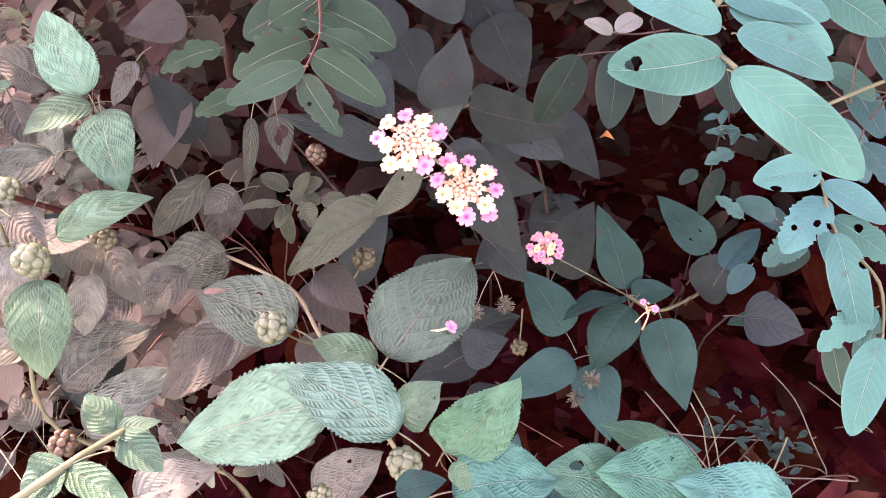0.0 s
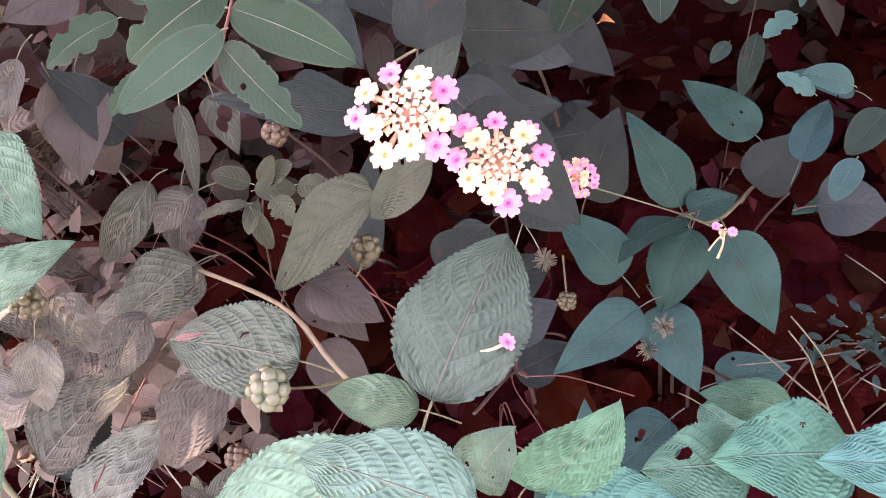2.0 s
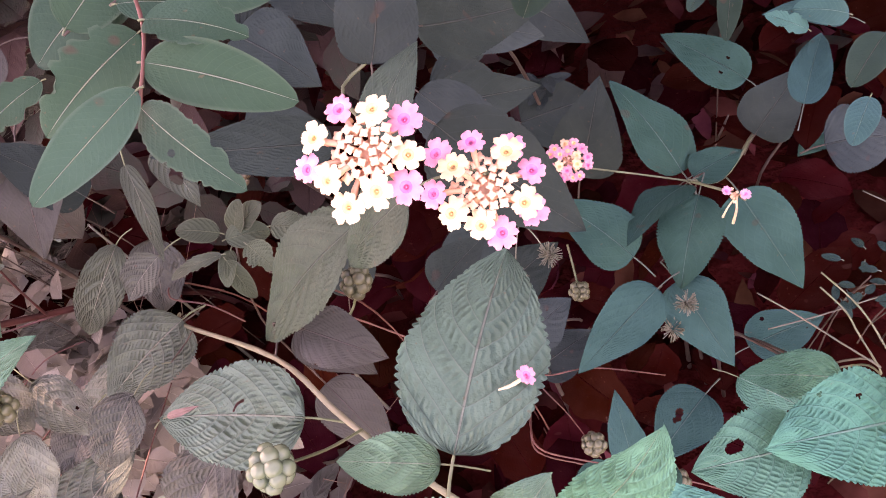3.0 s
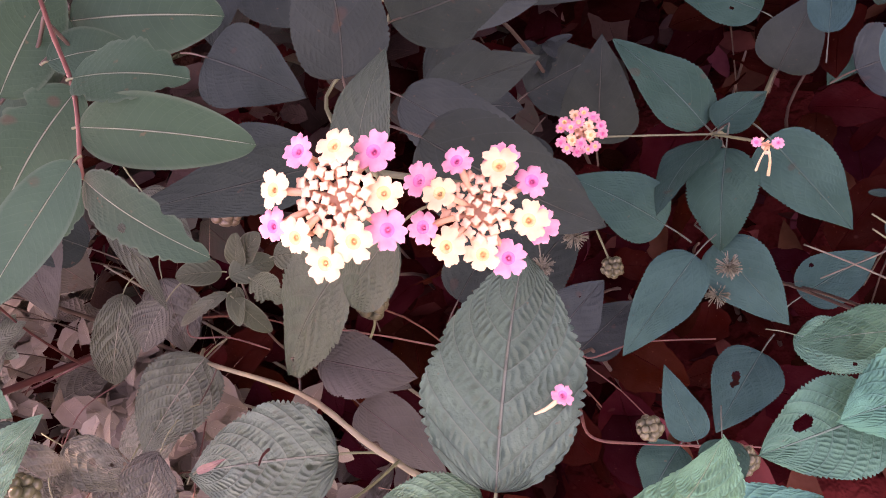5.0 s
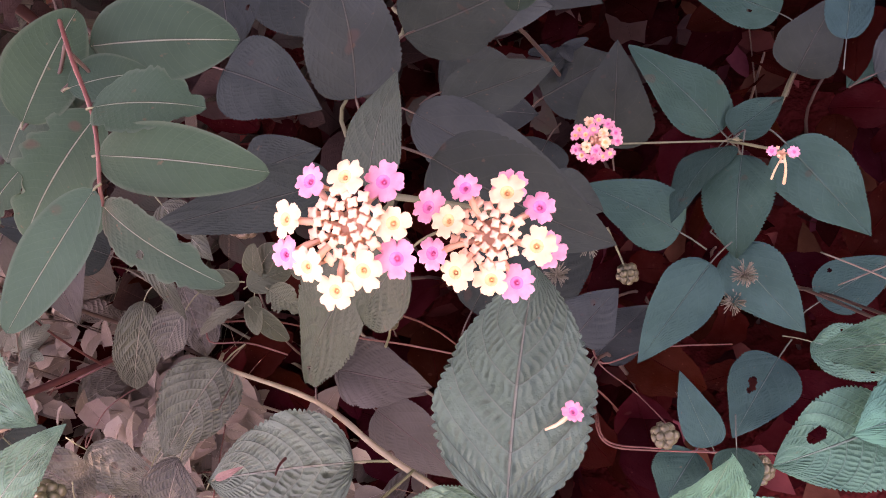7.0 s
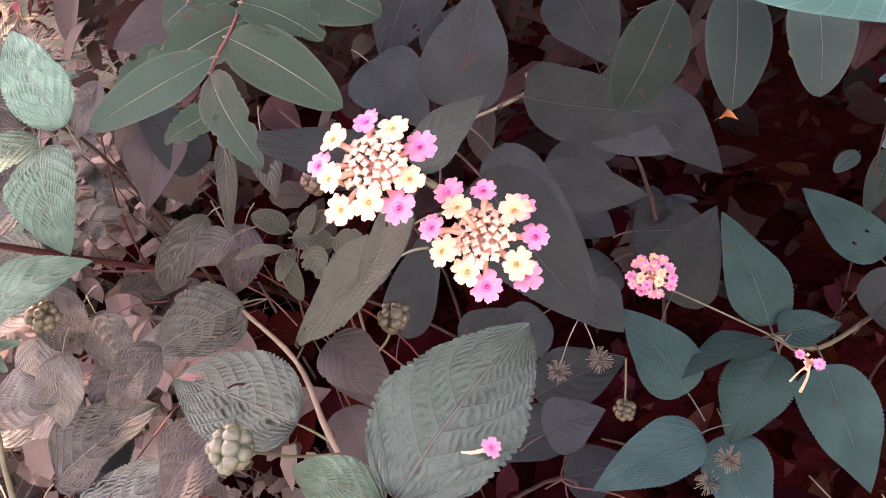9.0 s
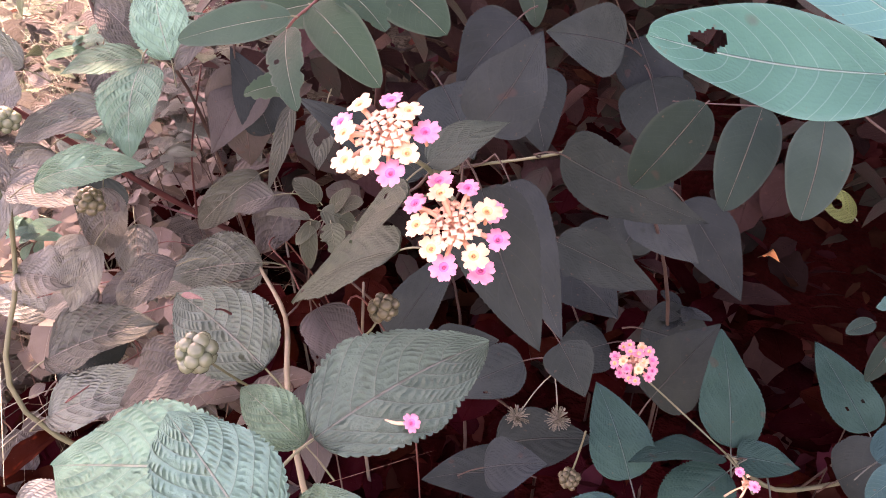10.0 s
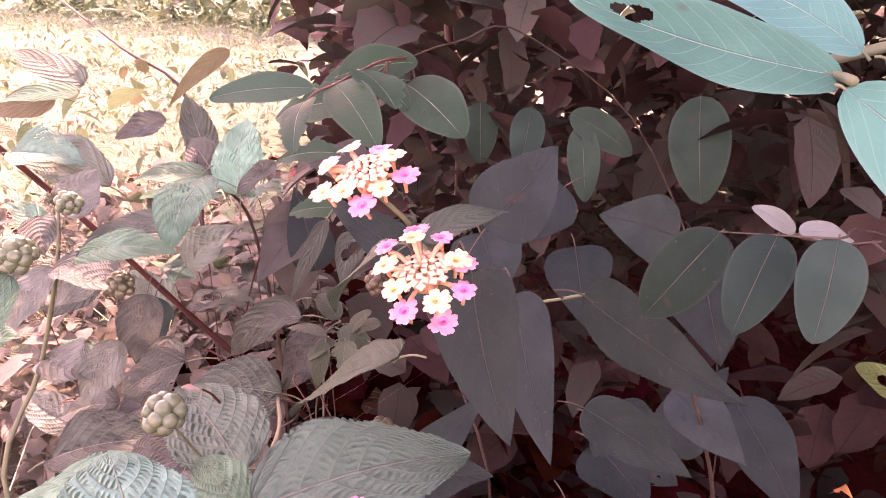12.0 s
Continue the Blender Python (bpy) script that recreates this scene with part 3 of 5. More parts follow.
def hollow(p):
    """The dark pocket left open inside the bush."""
    a, d = Vector((0.12, 0.45, 0.28)), Vector((0.12, 0.30, -0.14))
    k = max(0.0, min(1.0, (p - a).dot(d) / d.length_squared))
    return (p - a - d * k).length < 0.09


def bush_edge(y):
    return 0.05 - 0.87 * (y - 0.10)


def crown(x, y):
    """The uneven height of the bush over a place."""
    return 1.75 + 0.35 * noise.noise((x * 1.9, y * 1.9, 3.1)) + 0.2 * noise.noise((x * 5, y * 5, 7.7))


def bush_spot(rnd):
    y = 0.56 + 1.6 * rnd.random() ** 1.5
    x = rnd.uniform(bush_edge(y) + 0.05 + 0.06 * noise.noise((y * 6, 0.5, 0.2)), 1.7)
    if y > 1.7 + 0.5 * noise.noise((x * 3, 1.7, 0.0)) or x > 1.35 + 0.4 * noise.noise((y * 3, 4.4, 0.0)):
        return None
    p = Vector((x, y, 0.03 + (crown(x, y) - 0.03) * rnd.random() ** 0.85))
    p.y += 0.22 * max(0.0, noise.noise((x * 4, p.z * 4, 2.2)))
    return None if hollow(p) else p


def under_spot(rnd):
    x, y = rnd.uniform(-0.45, 0.62), rnd.uniform(0.26, 0.72)
    top = 0.10 if y < 0.42 else 0.20 + 0.4 * max(0, y - 0.55)
    p = Vector((x, y, rnd.uniform(0.01, top)))
    return None if hollow(p) else p


def litter_spot(rnd):
    x, y = rnd.uniform(-1.6, 0.5), rnd.uniform(0.1, 1.8)
    return Vector((x, y, rnd.uniform(0.005, 0.05)))


def herb_spot(rnd):
    y = rnd.uniform(0.30, 1.0)
    x = rnd.uniform(-1.0, -0.16)
    if x > bush_edge(y) + 0.06 or (y < 0.58 and x > -0.46 and rnd.random() < 0.85):
        return None
    return Vector((x, y, rnd.uniform(0.02, 0.22)))


def field_spot(rnd):
    y = 0.5 + 7 * rnd.random() ** 1.6
    x = bush_edge(y) - 0.15 - 5.0 * rnd.random()
    return Vector((x, y, 0.0))


tagged(scatter("back_bush_foliage", BUSH, 19000, bush_spot, (0.022, 0.07), 0.6, 11, rows=6), "foliage behind the flowers, shade and red glare in its maroon", "bush", kind="stuff")
# Mass added behind the bush, so sunlit ground does not show through it.
def hedge_spot(rnd):
    y = rnd.uniform(1.6, 3.2)
    x = rnd.uniform(bush_edge(y) + 0.15, 2.6)
    if (x - 0.2) ** 2 / 5.0 + (y - 2.2) ** 2 > 1.35 + 0.5 * noise.noise((x * 2, y * 2, 9.0)):
        return None
    return Vector((x, y, rnd.uniform(0.03, crown(x, y) + 0.5)))


tagged(scatter("hedge_foliage", BUSH, 7500, hedge_spot, (0.09, 0.17), 0.6, 17), "leafy hedge added further back, shade put into its colour", "hedge", kind="stuff")
tagged(scatter("undergrowth", GAP_SHADE, 800, under_spot, (0.03, 0.07), 0.6, 12, rows=9), "leaves low inside the shrub, gap shade put into their colour", "undergrowth", kind="stuff")
tagged(scatter("leaf_litter", DRY, 2600, litter_spot, (0.02, 0.055), 0.4, 13, 0.2), "dry fallen leaves on the soil, gap shade put into their brown", "leaf litter", kind="stuff")
tagged(scatter("low_herbs", HERB, 2300, herb_spot, (0.015, 0.055), 0.5, 14, rows=7), "low pale weeds with small leaves", "weeds", kind="stuff")
TANGLE = leaf_material("tangled_weed_leaf", (0.180, 0.165, 0.140), (0.34, 0.33, 0.28), 5, 0.3, 0.1, 0.55, 0.4, island=True, side_veins=0.1)
WISP = plain_material("dry_wisp", (0.12, 0.05, 0.04), (0.30, 0.20, 0.14), 30.0, 0.7, 0.2, 0.0005, island=True)


def tangle_spot(rnd):
    y = rnd.uniform(0.36, 0.85)
    x = rnd.uniform(-0.55, -0.10)
    if x > bush_edge(y) + 0.02:
        return None
    return Vector((x, y, rnd.uniform(0.03, 0.33) * (0.7 + 0.3 * abs(noise.noise((x * 9, y * 9, 1.0))))))


def wisp_spot(rnd):
    y = rnd.uniform(0.34, 0.9)
    return Vector((rnd.uniform(-0.8, bush_edge(y)), y, 0.0))


tagged(scatter("weed_tangle", TANGLE, 1500, tangle_spot, (0.012, 0.042), 0.55, 19, rows=5), "tangle of small olive and tan weed leaves", "weeds", kind="stuff")
def edge_spot(rnd):
    y = rnd.uniform(0.42, 1.15)
    return Vector((rnd.uniform(-0.95, bush_edge(y) - 0.08), y, rnd.uniform(0.0, 0.12)))


tagged(grass("dry_grass_edge", STRAW, 3200, edge_spot, (0.04, 0.20), 0.0011, 23, 2.2), "pale dry grass between the weeds at the field's edge", "grass", kind="stuff")
tagged(grass("dry_wisps", WISP, 650, wisp_spot, (0.08, 0.34), 0.0008, 21, 0.9), "thin reddish and tan dry stems among the weeds", "dry stems", kind="stuff")
clump_rnd = random.Random(77)
CLUMPS = [(field_spot(clump_rnd), clump_rnd.uniform(0.03, 0.20), clump_rnd.choice((0.05, 0.12, 0.25, 0.5))) for _ in range(300)]


def weed_spot(rnd):
    at, wide, tall = rnd.choice(CLUMPS)
    return at + Vector((rnd.gauss(0, wide), rnd.gauss(0, wide), rnd.uniform(0.01, tall)))


def thicket_spot(rnd):
    y = rnd.uniform(6.5, 9.0)
    return Vector((rnd.uniform(bush_edge(y) - 6.0, 2.0), y, 2.6 * rnd.random() ** 1.4))


tagged(scatter("far_thicket", SUNNY, 6000, thicket_spot, (0.12, 0.35), 0.5, 18), "pale sunlit thicket at the far edge of the field", "thicket", kind="stuff")
tagged(scatter("field_weeds", SUNNY, 24000, weed_spot, (0.010, 0.05), 0.42, 16, rows=4), "sunlit pale yellow-green weeds of the open field", "weeds", kind="stuff")
tagged(grass("dry_grass_field", STRAW, 22000, field_spot, (0.02, 0.17), 0.0013, 15, 2.6), "sunlit straw-coloured dry grass of the open field", "grass", kind="stuff")

# ---- lantana shrub in the middle ----
shrub_a = thing("lantana_shrub", "lantana with rough toothed leaves and pink and cream flower heads", "shrub", (0.08, 0.52, 0.0), "lantana shrubs")
stem(shrub_a, [(0.0075, 0.2698, 0.4654), (-0.0141, 0.3775, 0.4032), (0.0211, 0.3811, 0.4142), (0.022, 0.40, 0.412)], 0.0007, 0.0008, STEM, label="thin green stem")
stem(shrub_a, [(0.022, 0.40, 0.412), (0.05, 0.46, 0.36), (0.08, 0.52, 0.2), (0.08, 0.52, 0.0)], 0.0008, 0.0016, STEM_DIM)
stem(shrub_a, [(-0.16, 0.39, 0.295), (-0.1457, 0.3657, 0.3138), (-0.0796, 0.2979, 0.3547), (-0.0543, 0.2597, 0.3565), (-0.024, 0.222, 0.340), (0.0, 0.21, 0.25), (0.0, 0.24, 0.0)], 0.0010, 0.0014, STEM_BROWN, label="tan hairy stem")
lantana_leaf(shrub_a, SAGE, (-0.0102, 0.2151, 0.3985), (0.0242, 0.2774, 0.3942), (0.1646, -0.0237, 0.9861), 0.0446, 0.06, holes=())
lantana_leaf(shrub_a, PALE, (-0.0015, 0.1758, 0.4032), (-0.0494, 0.1997, 0.4104), (0.1580, 0.0190, 0.9873), 0.0331, 0.12, holes=())
lantana_leaf(shrub_a, PALE, (-0.0287, 0.1965, 0.3979), (-0.1070, 0.1929, 0.3659), (-0.3366, -0.3691, 0.8663), 0.0420, 0.05, holes=())
lantana_leaf(shrub_a, PALE, (-0.0162, 0.2173, 0.3906), (-0.0463, 0.2282, 0.3939), (0.0479, -0.3310, 0.9400), 0.0180, 0.1, holes=())
lantana_leaf(shrub_a, FRESH, (0.0116, 0.2029, 0.3441), (0.0458, 0.2016, 0.4030), (-0.2690, -0.9540, 0.1350), 0.0335, 0.05, holes=(), fold=0.06)
lantana_leaf(shrub_a, PALE, (-0.0035, 0.1932, 0.3832), (0.0144, 0.1998, 0.4020), (-0.4569, -0.6084, 0.6489), 0.0205, 0.08)
lantana_leaf(shrub_a, MINT, (0.0145, 0.1858, 0.3374), (0.0632, 0.1917, 0.3375), (0.0284, -0.2608, 0.9650), 0.0375, 0.08)
lantana_leaf(shrub_a, MINT, (0.1014, 0.2157, 0.2880), (0.0569, 0.2181, 0.2961), (0.1477, -0.3569, 0.9224), 0.0362, 0.1, holes=((0.62, -0.35, 0.07),))
lantana_leaf(shrub_a, MINT, (0.1403, 0.2111, 0.2907), (0.0846, 0.2155, 0.3020), (0.1658, -0.2956, 0.9408), 0.0429, 0.12)
lantana_leaf(shrub_a, MINT, (0.1753, 0.1925, 0.2963), (0.1188, 0.2032, 0.3140), (0.2215, -0.3401, 0.9139), 0.0386, 0.12)
lantana_leaf(shrub_a, MINT, (0.1295, 0.2373, 0.2798), (0.0909, 0.2479, 0.2933), (0.2058, -0.3940, 0.8958), 0.0212, 0.08, holes=())
lantana_leaf(shrub_a, TEAL, (-0.0011, 0.1536, 0.3995), (0.0176, 0.1573, 0.4011), (-0.0261, -0.2815, 0.9592), 0.0122, 0.08)
lantana_leaf(shrub_a, PALE, (0.0182, 0.1719, 0.3873), (0.0246, 0.1644, 0.3789), (0.2908, -0.5933, 0.7506), 0.0089, 0.08)
lantana_leaf(shrub_a, SILVER, (-0.0707, 0.2679, 0.3544), (-0.1236, 0.2829, 0.3680), (0.1848, -0.2149, 0.9590), 0.0417, 0.08, holes=())
lantana_leaf(shrub_a, GREY, (-0.1462, 0.3823, 0.3676), (-0.1985, 0.3804, 0.3190), (-0.1422, -0.9713, 0.1908), 0.0222, 0.1, holes=())
lantana_leaf(shrub_a, GREY, (-0.1456, 0.3681, 0.3156), (-0.1823, 0.3325, 0.3217), (0.5259, -0.4156, 0.7421), 0.0382, 0.1, holes=())
lantana_leaf(shrub_a, GREY, (-0.1626, 0.3465, 0.3156), (-0.2459, 0.3710, 0.2514), (-0.6355, -0.2162, 0.7412), 0.0348, 0.1)
lantana_leaf(shrub_a, HAZE, (-0.1107, 0.2782, 0.3404), (-0.1578, 0.2602, 0.3023), (-0.3107, -0.6512, 0.6924), 0.0330, 0.1)
lantana_leaf(shrub_a, GREEN, (-0.0221, 0.3043, 0.4037), (-0.0826, 0.3086, 0.3530), (-0.6415, -0.1398, 0.7543), 0.0400, 0.06, holes=())
smooth_leaf(shrub_a, GREEN, (0.0095, 0.2485, 0.4691), (-0.0159, 0.2589, 0.4405), (-0.7671, -0.2051, 0.6079), 0.0211, 0.08)
smooth_leaf(shrub_a, GREEN, (0.0049, 0.2741, 0.4652), (0.0239, 0.2945, 0.4722), (0.0999, -0.4042, 0.9092), 0.0154, 0.08, holes=())
smooth_leaf(shrub_a, SHADE_TONE, (0.0199, 0.2800, 0.4561), (0.0478, 0.2560, 0.4180), (-0.1427, -0.8817, 0.4497), 0.0316, 0.1, holes=())
smooth_leaf(shrub_a, SHADE_TONE, (0.0167, 0.3196, 0.4348), (0.0480, 0.2882, 0.3931), (0.0127, -0.7934, 0.6086), 0.0244, 0.1, holes=())
smooth_leaf(shrub_a, SHADE_TONE, (0.0085, 0.3091, 0.4599), (0.0225, 0.3331, 0.4871), (0.5464, -0.7471, 0.3785), 0.0306, 0.08, holes=())
smooth_leaf(shrub_a, SHADE_TONE, (0.0217, 0.3784, 0.4152), (0.0890, 0.4410, 0.3525), (0.7940, -0.3708, 0.4817), 0.0381, -0.05)
smooth_leaf(shrub_a, SHADE_TONE, (0.0146, 0.3631, 0.2983), (-0.0213, 0.3361, 0.2858), (0.0495, -0.4733, 0.8795), 0.0319, 0.08)
smooth_leaf(shrub_a, SHADE_TONE, (0.0183, 0.3405, 0.2332), (-0.0272, 0.3186, 0.2329), (0.1487, -0.3209, 0.9354), 0.0322, 0.08)
smooth_leaf(shrub_a, SHADE_TONE, (0.0487, 0.4310, 0.2604), (0.0173, 0.4089, 0.2514), (0.0578, -0.4478, 0.8923), 0.0365, 0.08)
smooth_leaf(shrub_a, SHADE_TONE, (-0.0047, 0.3826, 0.1970), (0.0520, 0.4090, 0.1963), (0.1649, -0.3309, 0.9291), 0.0448, 0.08)
smooth_leaf(shrub_a, VEIL_TONE, (-0.0620, 0.2991, 0.3648), (-0.0354, 0.2830, 0.3473), (0.3406, -0.3731, 0.8630), 0.0266, 0.08)
smooth_leaf(shrub_a, SHADE_TONE, (-0.0081, 0.2977, 0.3570), (0.0178, 0.3097, 0.3634), (-0.0455, -0.3904, 0.9195), 0.0227, 0.08)
smooth_leaf(shrub_a, VEIL_TONE, (-0.1798, 0.4224, 0.4122), (-0.1936, 0.4334, 0.3345), (0.5611, -0.7999, -0.2130), 0.0439, 0.08)
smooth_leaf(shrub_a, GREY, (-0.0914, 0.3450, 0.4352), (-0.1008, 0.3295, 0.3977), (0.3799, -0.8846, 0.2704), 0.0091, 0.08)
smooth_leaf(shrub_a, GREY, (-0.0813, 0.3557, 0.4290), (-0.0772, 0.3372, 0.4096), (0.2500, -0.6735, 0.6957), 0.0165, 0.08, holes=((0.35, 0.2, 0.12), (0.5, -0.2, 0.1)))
smooth_leaf(shrub_a, SHADE_TONE, (-0.0524, 0.4229, 0.4164), (-0.0256, 0.3974, 0.3920), (0.2139, -0.5491, 0.8079), 0.0395, 0.08)
smooth_leaf(shrub_a, SHADE_TONE, (0.0129, 0.4505, 0.2971), (0.0518, 0.4354, 0.2778), (0.2179, -0.5047, 0.8353), 0.0437, 0.08)
smooth_leaf(shrub_a, SHADE_TONE, (-0.0578, 0.3716, 0.4048), (-0.0287, 0.3704, 0.3978), (0.1906, -0.4480, 0.8735), 0.0270, 0.08)
smooth_leaf(shrub_a, VEIL_TONE, (-0.0833, 0.3343, 0.3184), (-0.0563, 0.3087, 0.2947), (0.3006, -0.4584, 0.8364), 0.0300, 0.08)
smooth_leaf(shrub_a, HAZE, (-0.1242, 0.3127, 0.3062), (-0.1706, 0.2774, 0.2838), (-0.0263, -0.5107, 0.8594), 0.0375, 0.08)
smooth_leaf(shrub_a, VEIL_TONE, (-0.0842, 0.3164, 0.2914), (-0.0657, 0.2791, 0.2594), (0.2896, -0.5369, 0.7924), 0.0304, 0.08)
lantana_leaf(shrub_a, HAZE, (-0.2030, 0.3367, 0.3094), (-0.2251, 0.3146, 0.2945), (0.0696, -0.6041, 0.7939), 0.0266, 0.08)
smooth_leaf(shrub_a, SHADE_TONE, (0.0143, 0.4203, 0.3362), (0.0708, 0.4280, 0.3121), (0.3684, -0.6653, 0.6493), 0.0309, 0.08)
smooth_leaf(shrub_a, SHADE_TONE, (0.0428, 0.4912, 0.3227), (0.0895, 0.4882, 0.2909), (0.3303, -0.7621, 0.5569), 0.0340, 0.08)
smooth_leaf(shrub_a, SHADE_TONE, (0.0718, 0.5324, 0.3058), (0.1210, 0.5118, 0.2503), (0.2240, -0.8320, 0.5075), 0.0425, 0.08)
smooth_leaf(shrub_a, SHADE_TONE, (0.0619, 0.5145, 0.2032), (0.1228, 0.5280, 0.1837), (0.3615, -0.5977, 0.7155), 0.0556, 0.08)
smooth_leaf(shrub_a, SHADE_TONE, (0.0169, 0.6161, 0.3795), (0.0559, 0.5804, 0.3233), (0.0655, -0.8211, 0.5670), 0.0472, 0.08)
smooth_leaf(shrub_a, SHADE_TONE, (-0.0313, 0.4828, 0.4333), (-0.0571, 0.4534, 0.3985), (0.3269, -0.8274, 0.4566), 0.0423, 0.08)
smooth_leaf(shrub_a, SHADE_TONE, (0.0127, 0.5872, 0.3841), (-0.0363, 0.5634, 0.3965), (0.4808, -0.7578, 0.4411), 0.0508, 0.08)
smooth_leaf(shrub_a, SHADE_TONE, (-0.1611, 0.4180, 0.3715), (-0.1833, 0.4245, 0.4197), (0.6379, -0.6673, 0.3844), 0.0306, 0.08)
smooth_leaf(shrub_a, SHADE_TONE, (0.0335, 0.5857, 0.3634), (0.0599, 0.5451, 0.3187), (-0.0181, -0.7446, 0.6673), 0.0544, 0.08)
smooth_leaf(shrub_a, SHADE_TONE, (-0.0375, 0.5268, 0.3834), (-0.0133, 0.4925, 0.3455), (0.0776, -0.7141, 0.6957), 0.0463, 0.08)
smooth_leaf(shrub_a, VEIL_TONE, (-0.1715, 0.4827, 0.4260), (-0.2137, 0.4727, 0.4209), (0.0936, -0.7398, 0.6662), 0.0339, 0.08)
smooth_leaf(shrub_a, VEIL_TONE, (-0.1748, 0.4329, 0.4043), (-0.1869, 0.3937, 0.3657), (0.3028, -0.7142, 0.6310), 0.0379, 0.08)
smooth_leaf(shrub_a, SHADE_TONE, (-0.0686, 0.3720, 0.2758), (-0.0379, 0.4121, 0.3296), (0.1704, -0.8347, 0.5236), 0.0308, 0.08)
smooth_leaf(shrub_a, SHADE_TONE, (0.0356, 0.5447, 0.2465), (0.0599, 0.5818, 0.3023), (0.0200, -0.8365, 0.5475), 0.0429, 0.08)
smooth_leaf(shrub_a, SHADE_TONE, (0.0119, 0.4579, 0.3096), (0.0582, 0.4711, 0.2749), (0.5806, -0.6054, 0.5445), 0.0502, 0.08)
smooth_leaf(shrub_a, SHADE_TONE, (-0.0145, 0.3129, 0.4347), (-0.0661, 0.3144, 0.4568), (0.3304, -0.4904, 0.8064), 0.0217, 0.08, holes=())
A_CENTRE, A_AXIS = (0.0072, 0.2420, 0.4935), (-0.10, -0.45, 0.88)
flower_head(shrub_a, A_CENTRE, A_AXIS, [
    ((0.0049, 0.2531, 0.4958), PINK_FLORETS), ((0.0116, 0.2491, 0.4960), CREAM_FLORETS), ((0.0166, 0.2473, 0.4917), PINK_FLORETS),
    ((0.0150, 0.2396, 0.4896), CREAM_FLORETS), ((0.0121, 0.2356, 0.4855), PINK_FLORETS), ((0.0066, 0.2348, 0.4884), CREAM_FLORETS),
    ((-0.0001, 0.2351, 0.4869), CREAM_FLORETS), ((-0.0016, 0.2387, 0.4925), CREAM_FLORETS), ((-0.0053, 0.2442, 0.4921), PINK_FLORETS),
    ((-0.0016, 0.2480, 0.4959), CREAM_FLORETS)], 0.0105, "cream and pink lantana flower head with peach buds", seed=1)
flower_head(shrub_a, (0.0261, 0.2413, 0.4712), (0.0, -0.40, 0.90), [
    ((0.0273, 0.2487, 0.4768), PINK_FLORETS), ((0.0337, 0.2456, 0.4730), CREAM_FLORETS), ((0.0345, 0.2475, 0.4720), PINK_FLORETS),
    ((0.0375, 0.2433, 0.4667), PINK_FLORETS), ((0.0333, 0.2368, 0.4650), CREAM_FLORETS), ((0.0344, 0.2390, 0.4590), PINK_FLORETS),
    ((0.0262, 0.2340, 0.4614), PINK_FLORETS), ((0.0226, 0.2346, 0.4660), CREAM_FLORETS), ((0.0176, 0.2371, 0.4706), CREAM_FLORETS),
    ((0.0157, 0.2413, 0.4740), PINK_FLORETS), ((0.0218, 0.2437, 0.4772), CREAM_FLORETS), ((0.0192, 0.2492, 0.4770), PINK_FLORETS)], 0.0105,
    "pink and cream lantana flower head with peach buds", seed=2)
stem(shrub_a, [(0.0075, 0.2450, 0.487), (0.012, 0.255, 0.477), (0.0082, 0.2685, 0.4662)], 0.0006, 0.0008, STEM, "flower_stalk")
stem(shrub_a, [(0.0265, 0.2430, 0.466), (0.027, 0.252, 0.463), (0.0082, 0.2685, 0.4662)], 0.0006, 0.0008, STEM, "flower_stalk")
orange = thing("dead_leaf", "small dead leaf hanging in the bush, sunlight put into its orange", "dead leaf", (0.1472, 0.6530, 0.1904))
smooth_leaf(orange, SUNLIT_ORANGE, (0.1433, 0.6531, 0.1912), (0.1523, 0.6360, 0.1997), (-0.3, -0.3, 0.9), 0.010, 0.3)
fallen = thing("fallen_floret", "single pink floret lying on a leaf", "flower", (0.0168, 0.2278, 0.4035))
placed("corolla", PINK_FLORETS[0], fallen, (0, 0, 0), (0.55, -0.20, 0.80), 0.0034, 1.0)
stem(fallen, [(0.0077, 0.2280, 0.4005), (0.0119, 0.2275, 0.4015), (0.0164, 0.2278, 0.4030)], 0.0004, 0.0007, CREAM, "floret_tube")
scrap = thing("withered_petal", "withered pinkish petal scrap stuck on a leaf", "petal", (-0.1068, 0.2769, 0.3743))
lantana_leaf(scrap, WITHERED, (-0.1191, 0.2809, 0.3699), (-0.1017, 0.2762, 0.3760), (0.0, -0.4, 0.9), 0.003, 0.05)
curl = thing("dry_scrap", "tiny curled brown plant scrap on a leaf", "plant scrap", (-0.0801, 0.2630, 0.3884))
stem(curl, [(-0.0794, 0.2585, 0.3927), (-0.0804, 0.2634, 0.3880), (-0.0815, 0.2680, 0.3816)], 0.0003, 0.0006, STEM_RED, "scrap")
berry_cluster(shrub_a, (-0.0630, 0.2290, 0.4030), (0.2, -0.5, 0.8), 0.0072, BERRY_PALE, "cluster of unripe green berries", 18, 1, (-0.0490, 0.2540, 0.3560))
berry_cluster(shrub_a, (-0.0390, 0.3160, 0.3580), (0.2, -0.5, 0.8), 0.0068, BERRY, "cluster of olive green berries", 16, 2, (-0.055, 0.32, 0.33))
berry_cluster(shrub_a, (0.0001, 0.1682, 0.3928), (0.1, -0.5, 0.85), 0.0066, BERRY_PALE, "cluster of pale unripe berries", 20, 3)
berry_cluster(shrub_a, (-0.0366, 0.1649, 0.3723), (0.1, -0.5, 0.85), 0.005, BERRY_PALE, "cluster of pale unripe berries", 16, 4)
berry_cluster(shrub_a, (-0.0603, 0.3423, 0.4128), (0.1, -0.5, 0.85), 0.0055, BERRY_DARK, "cluster of dark dry berries", 18, 5)
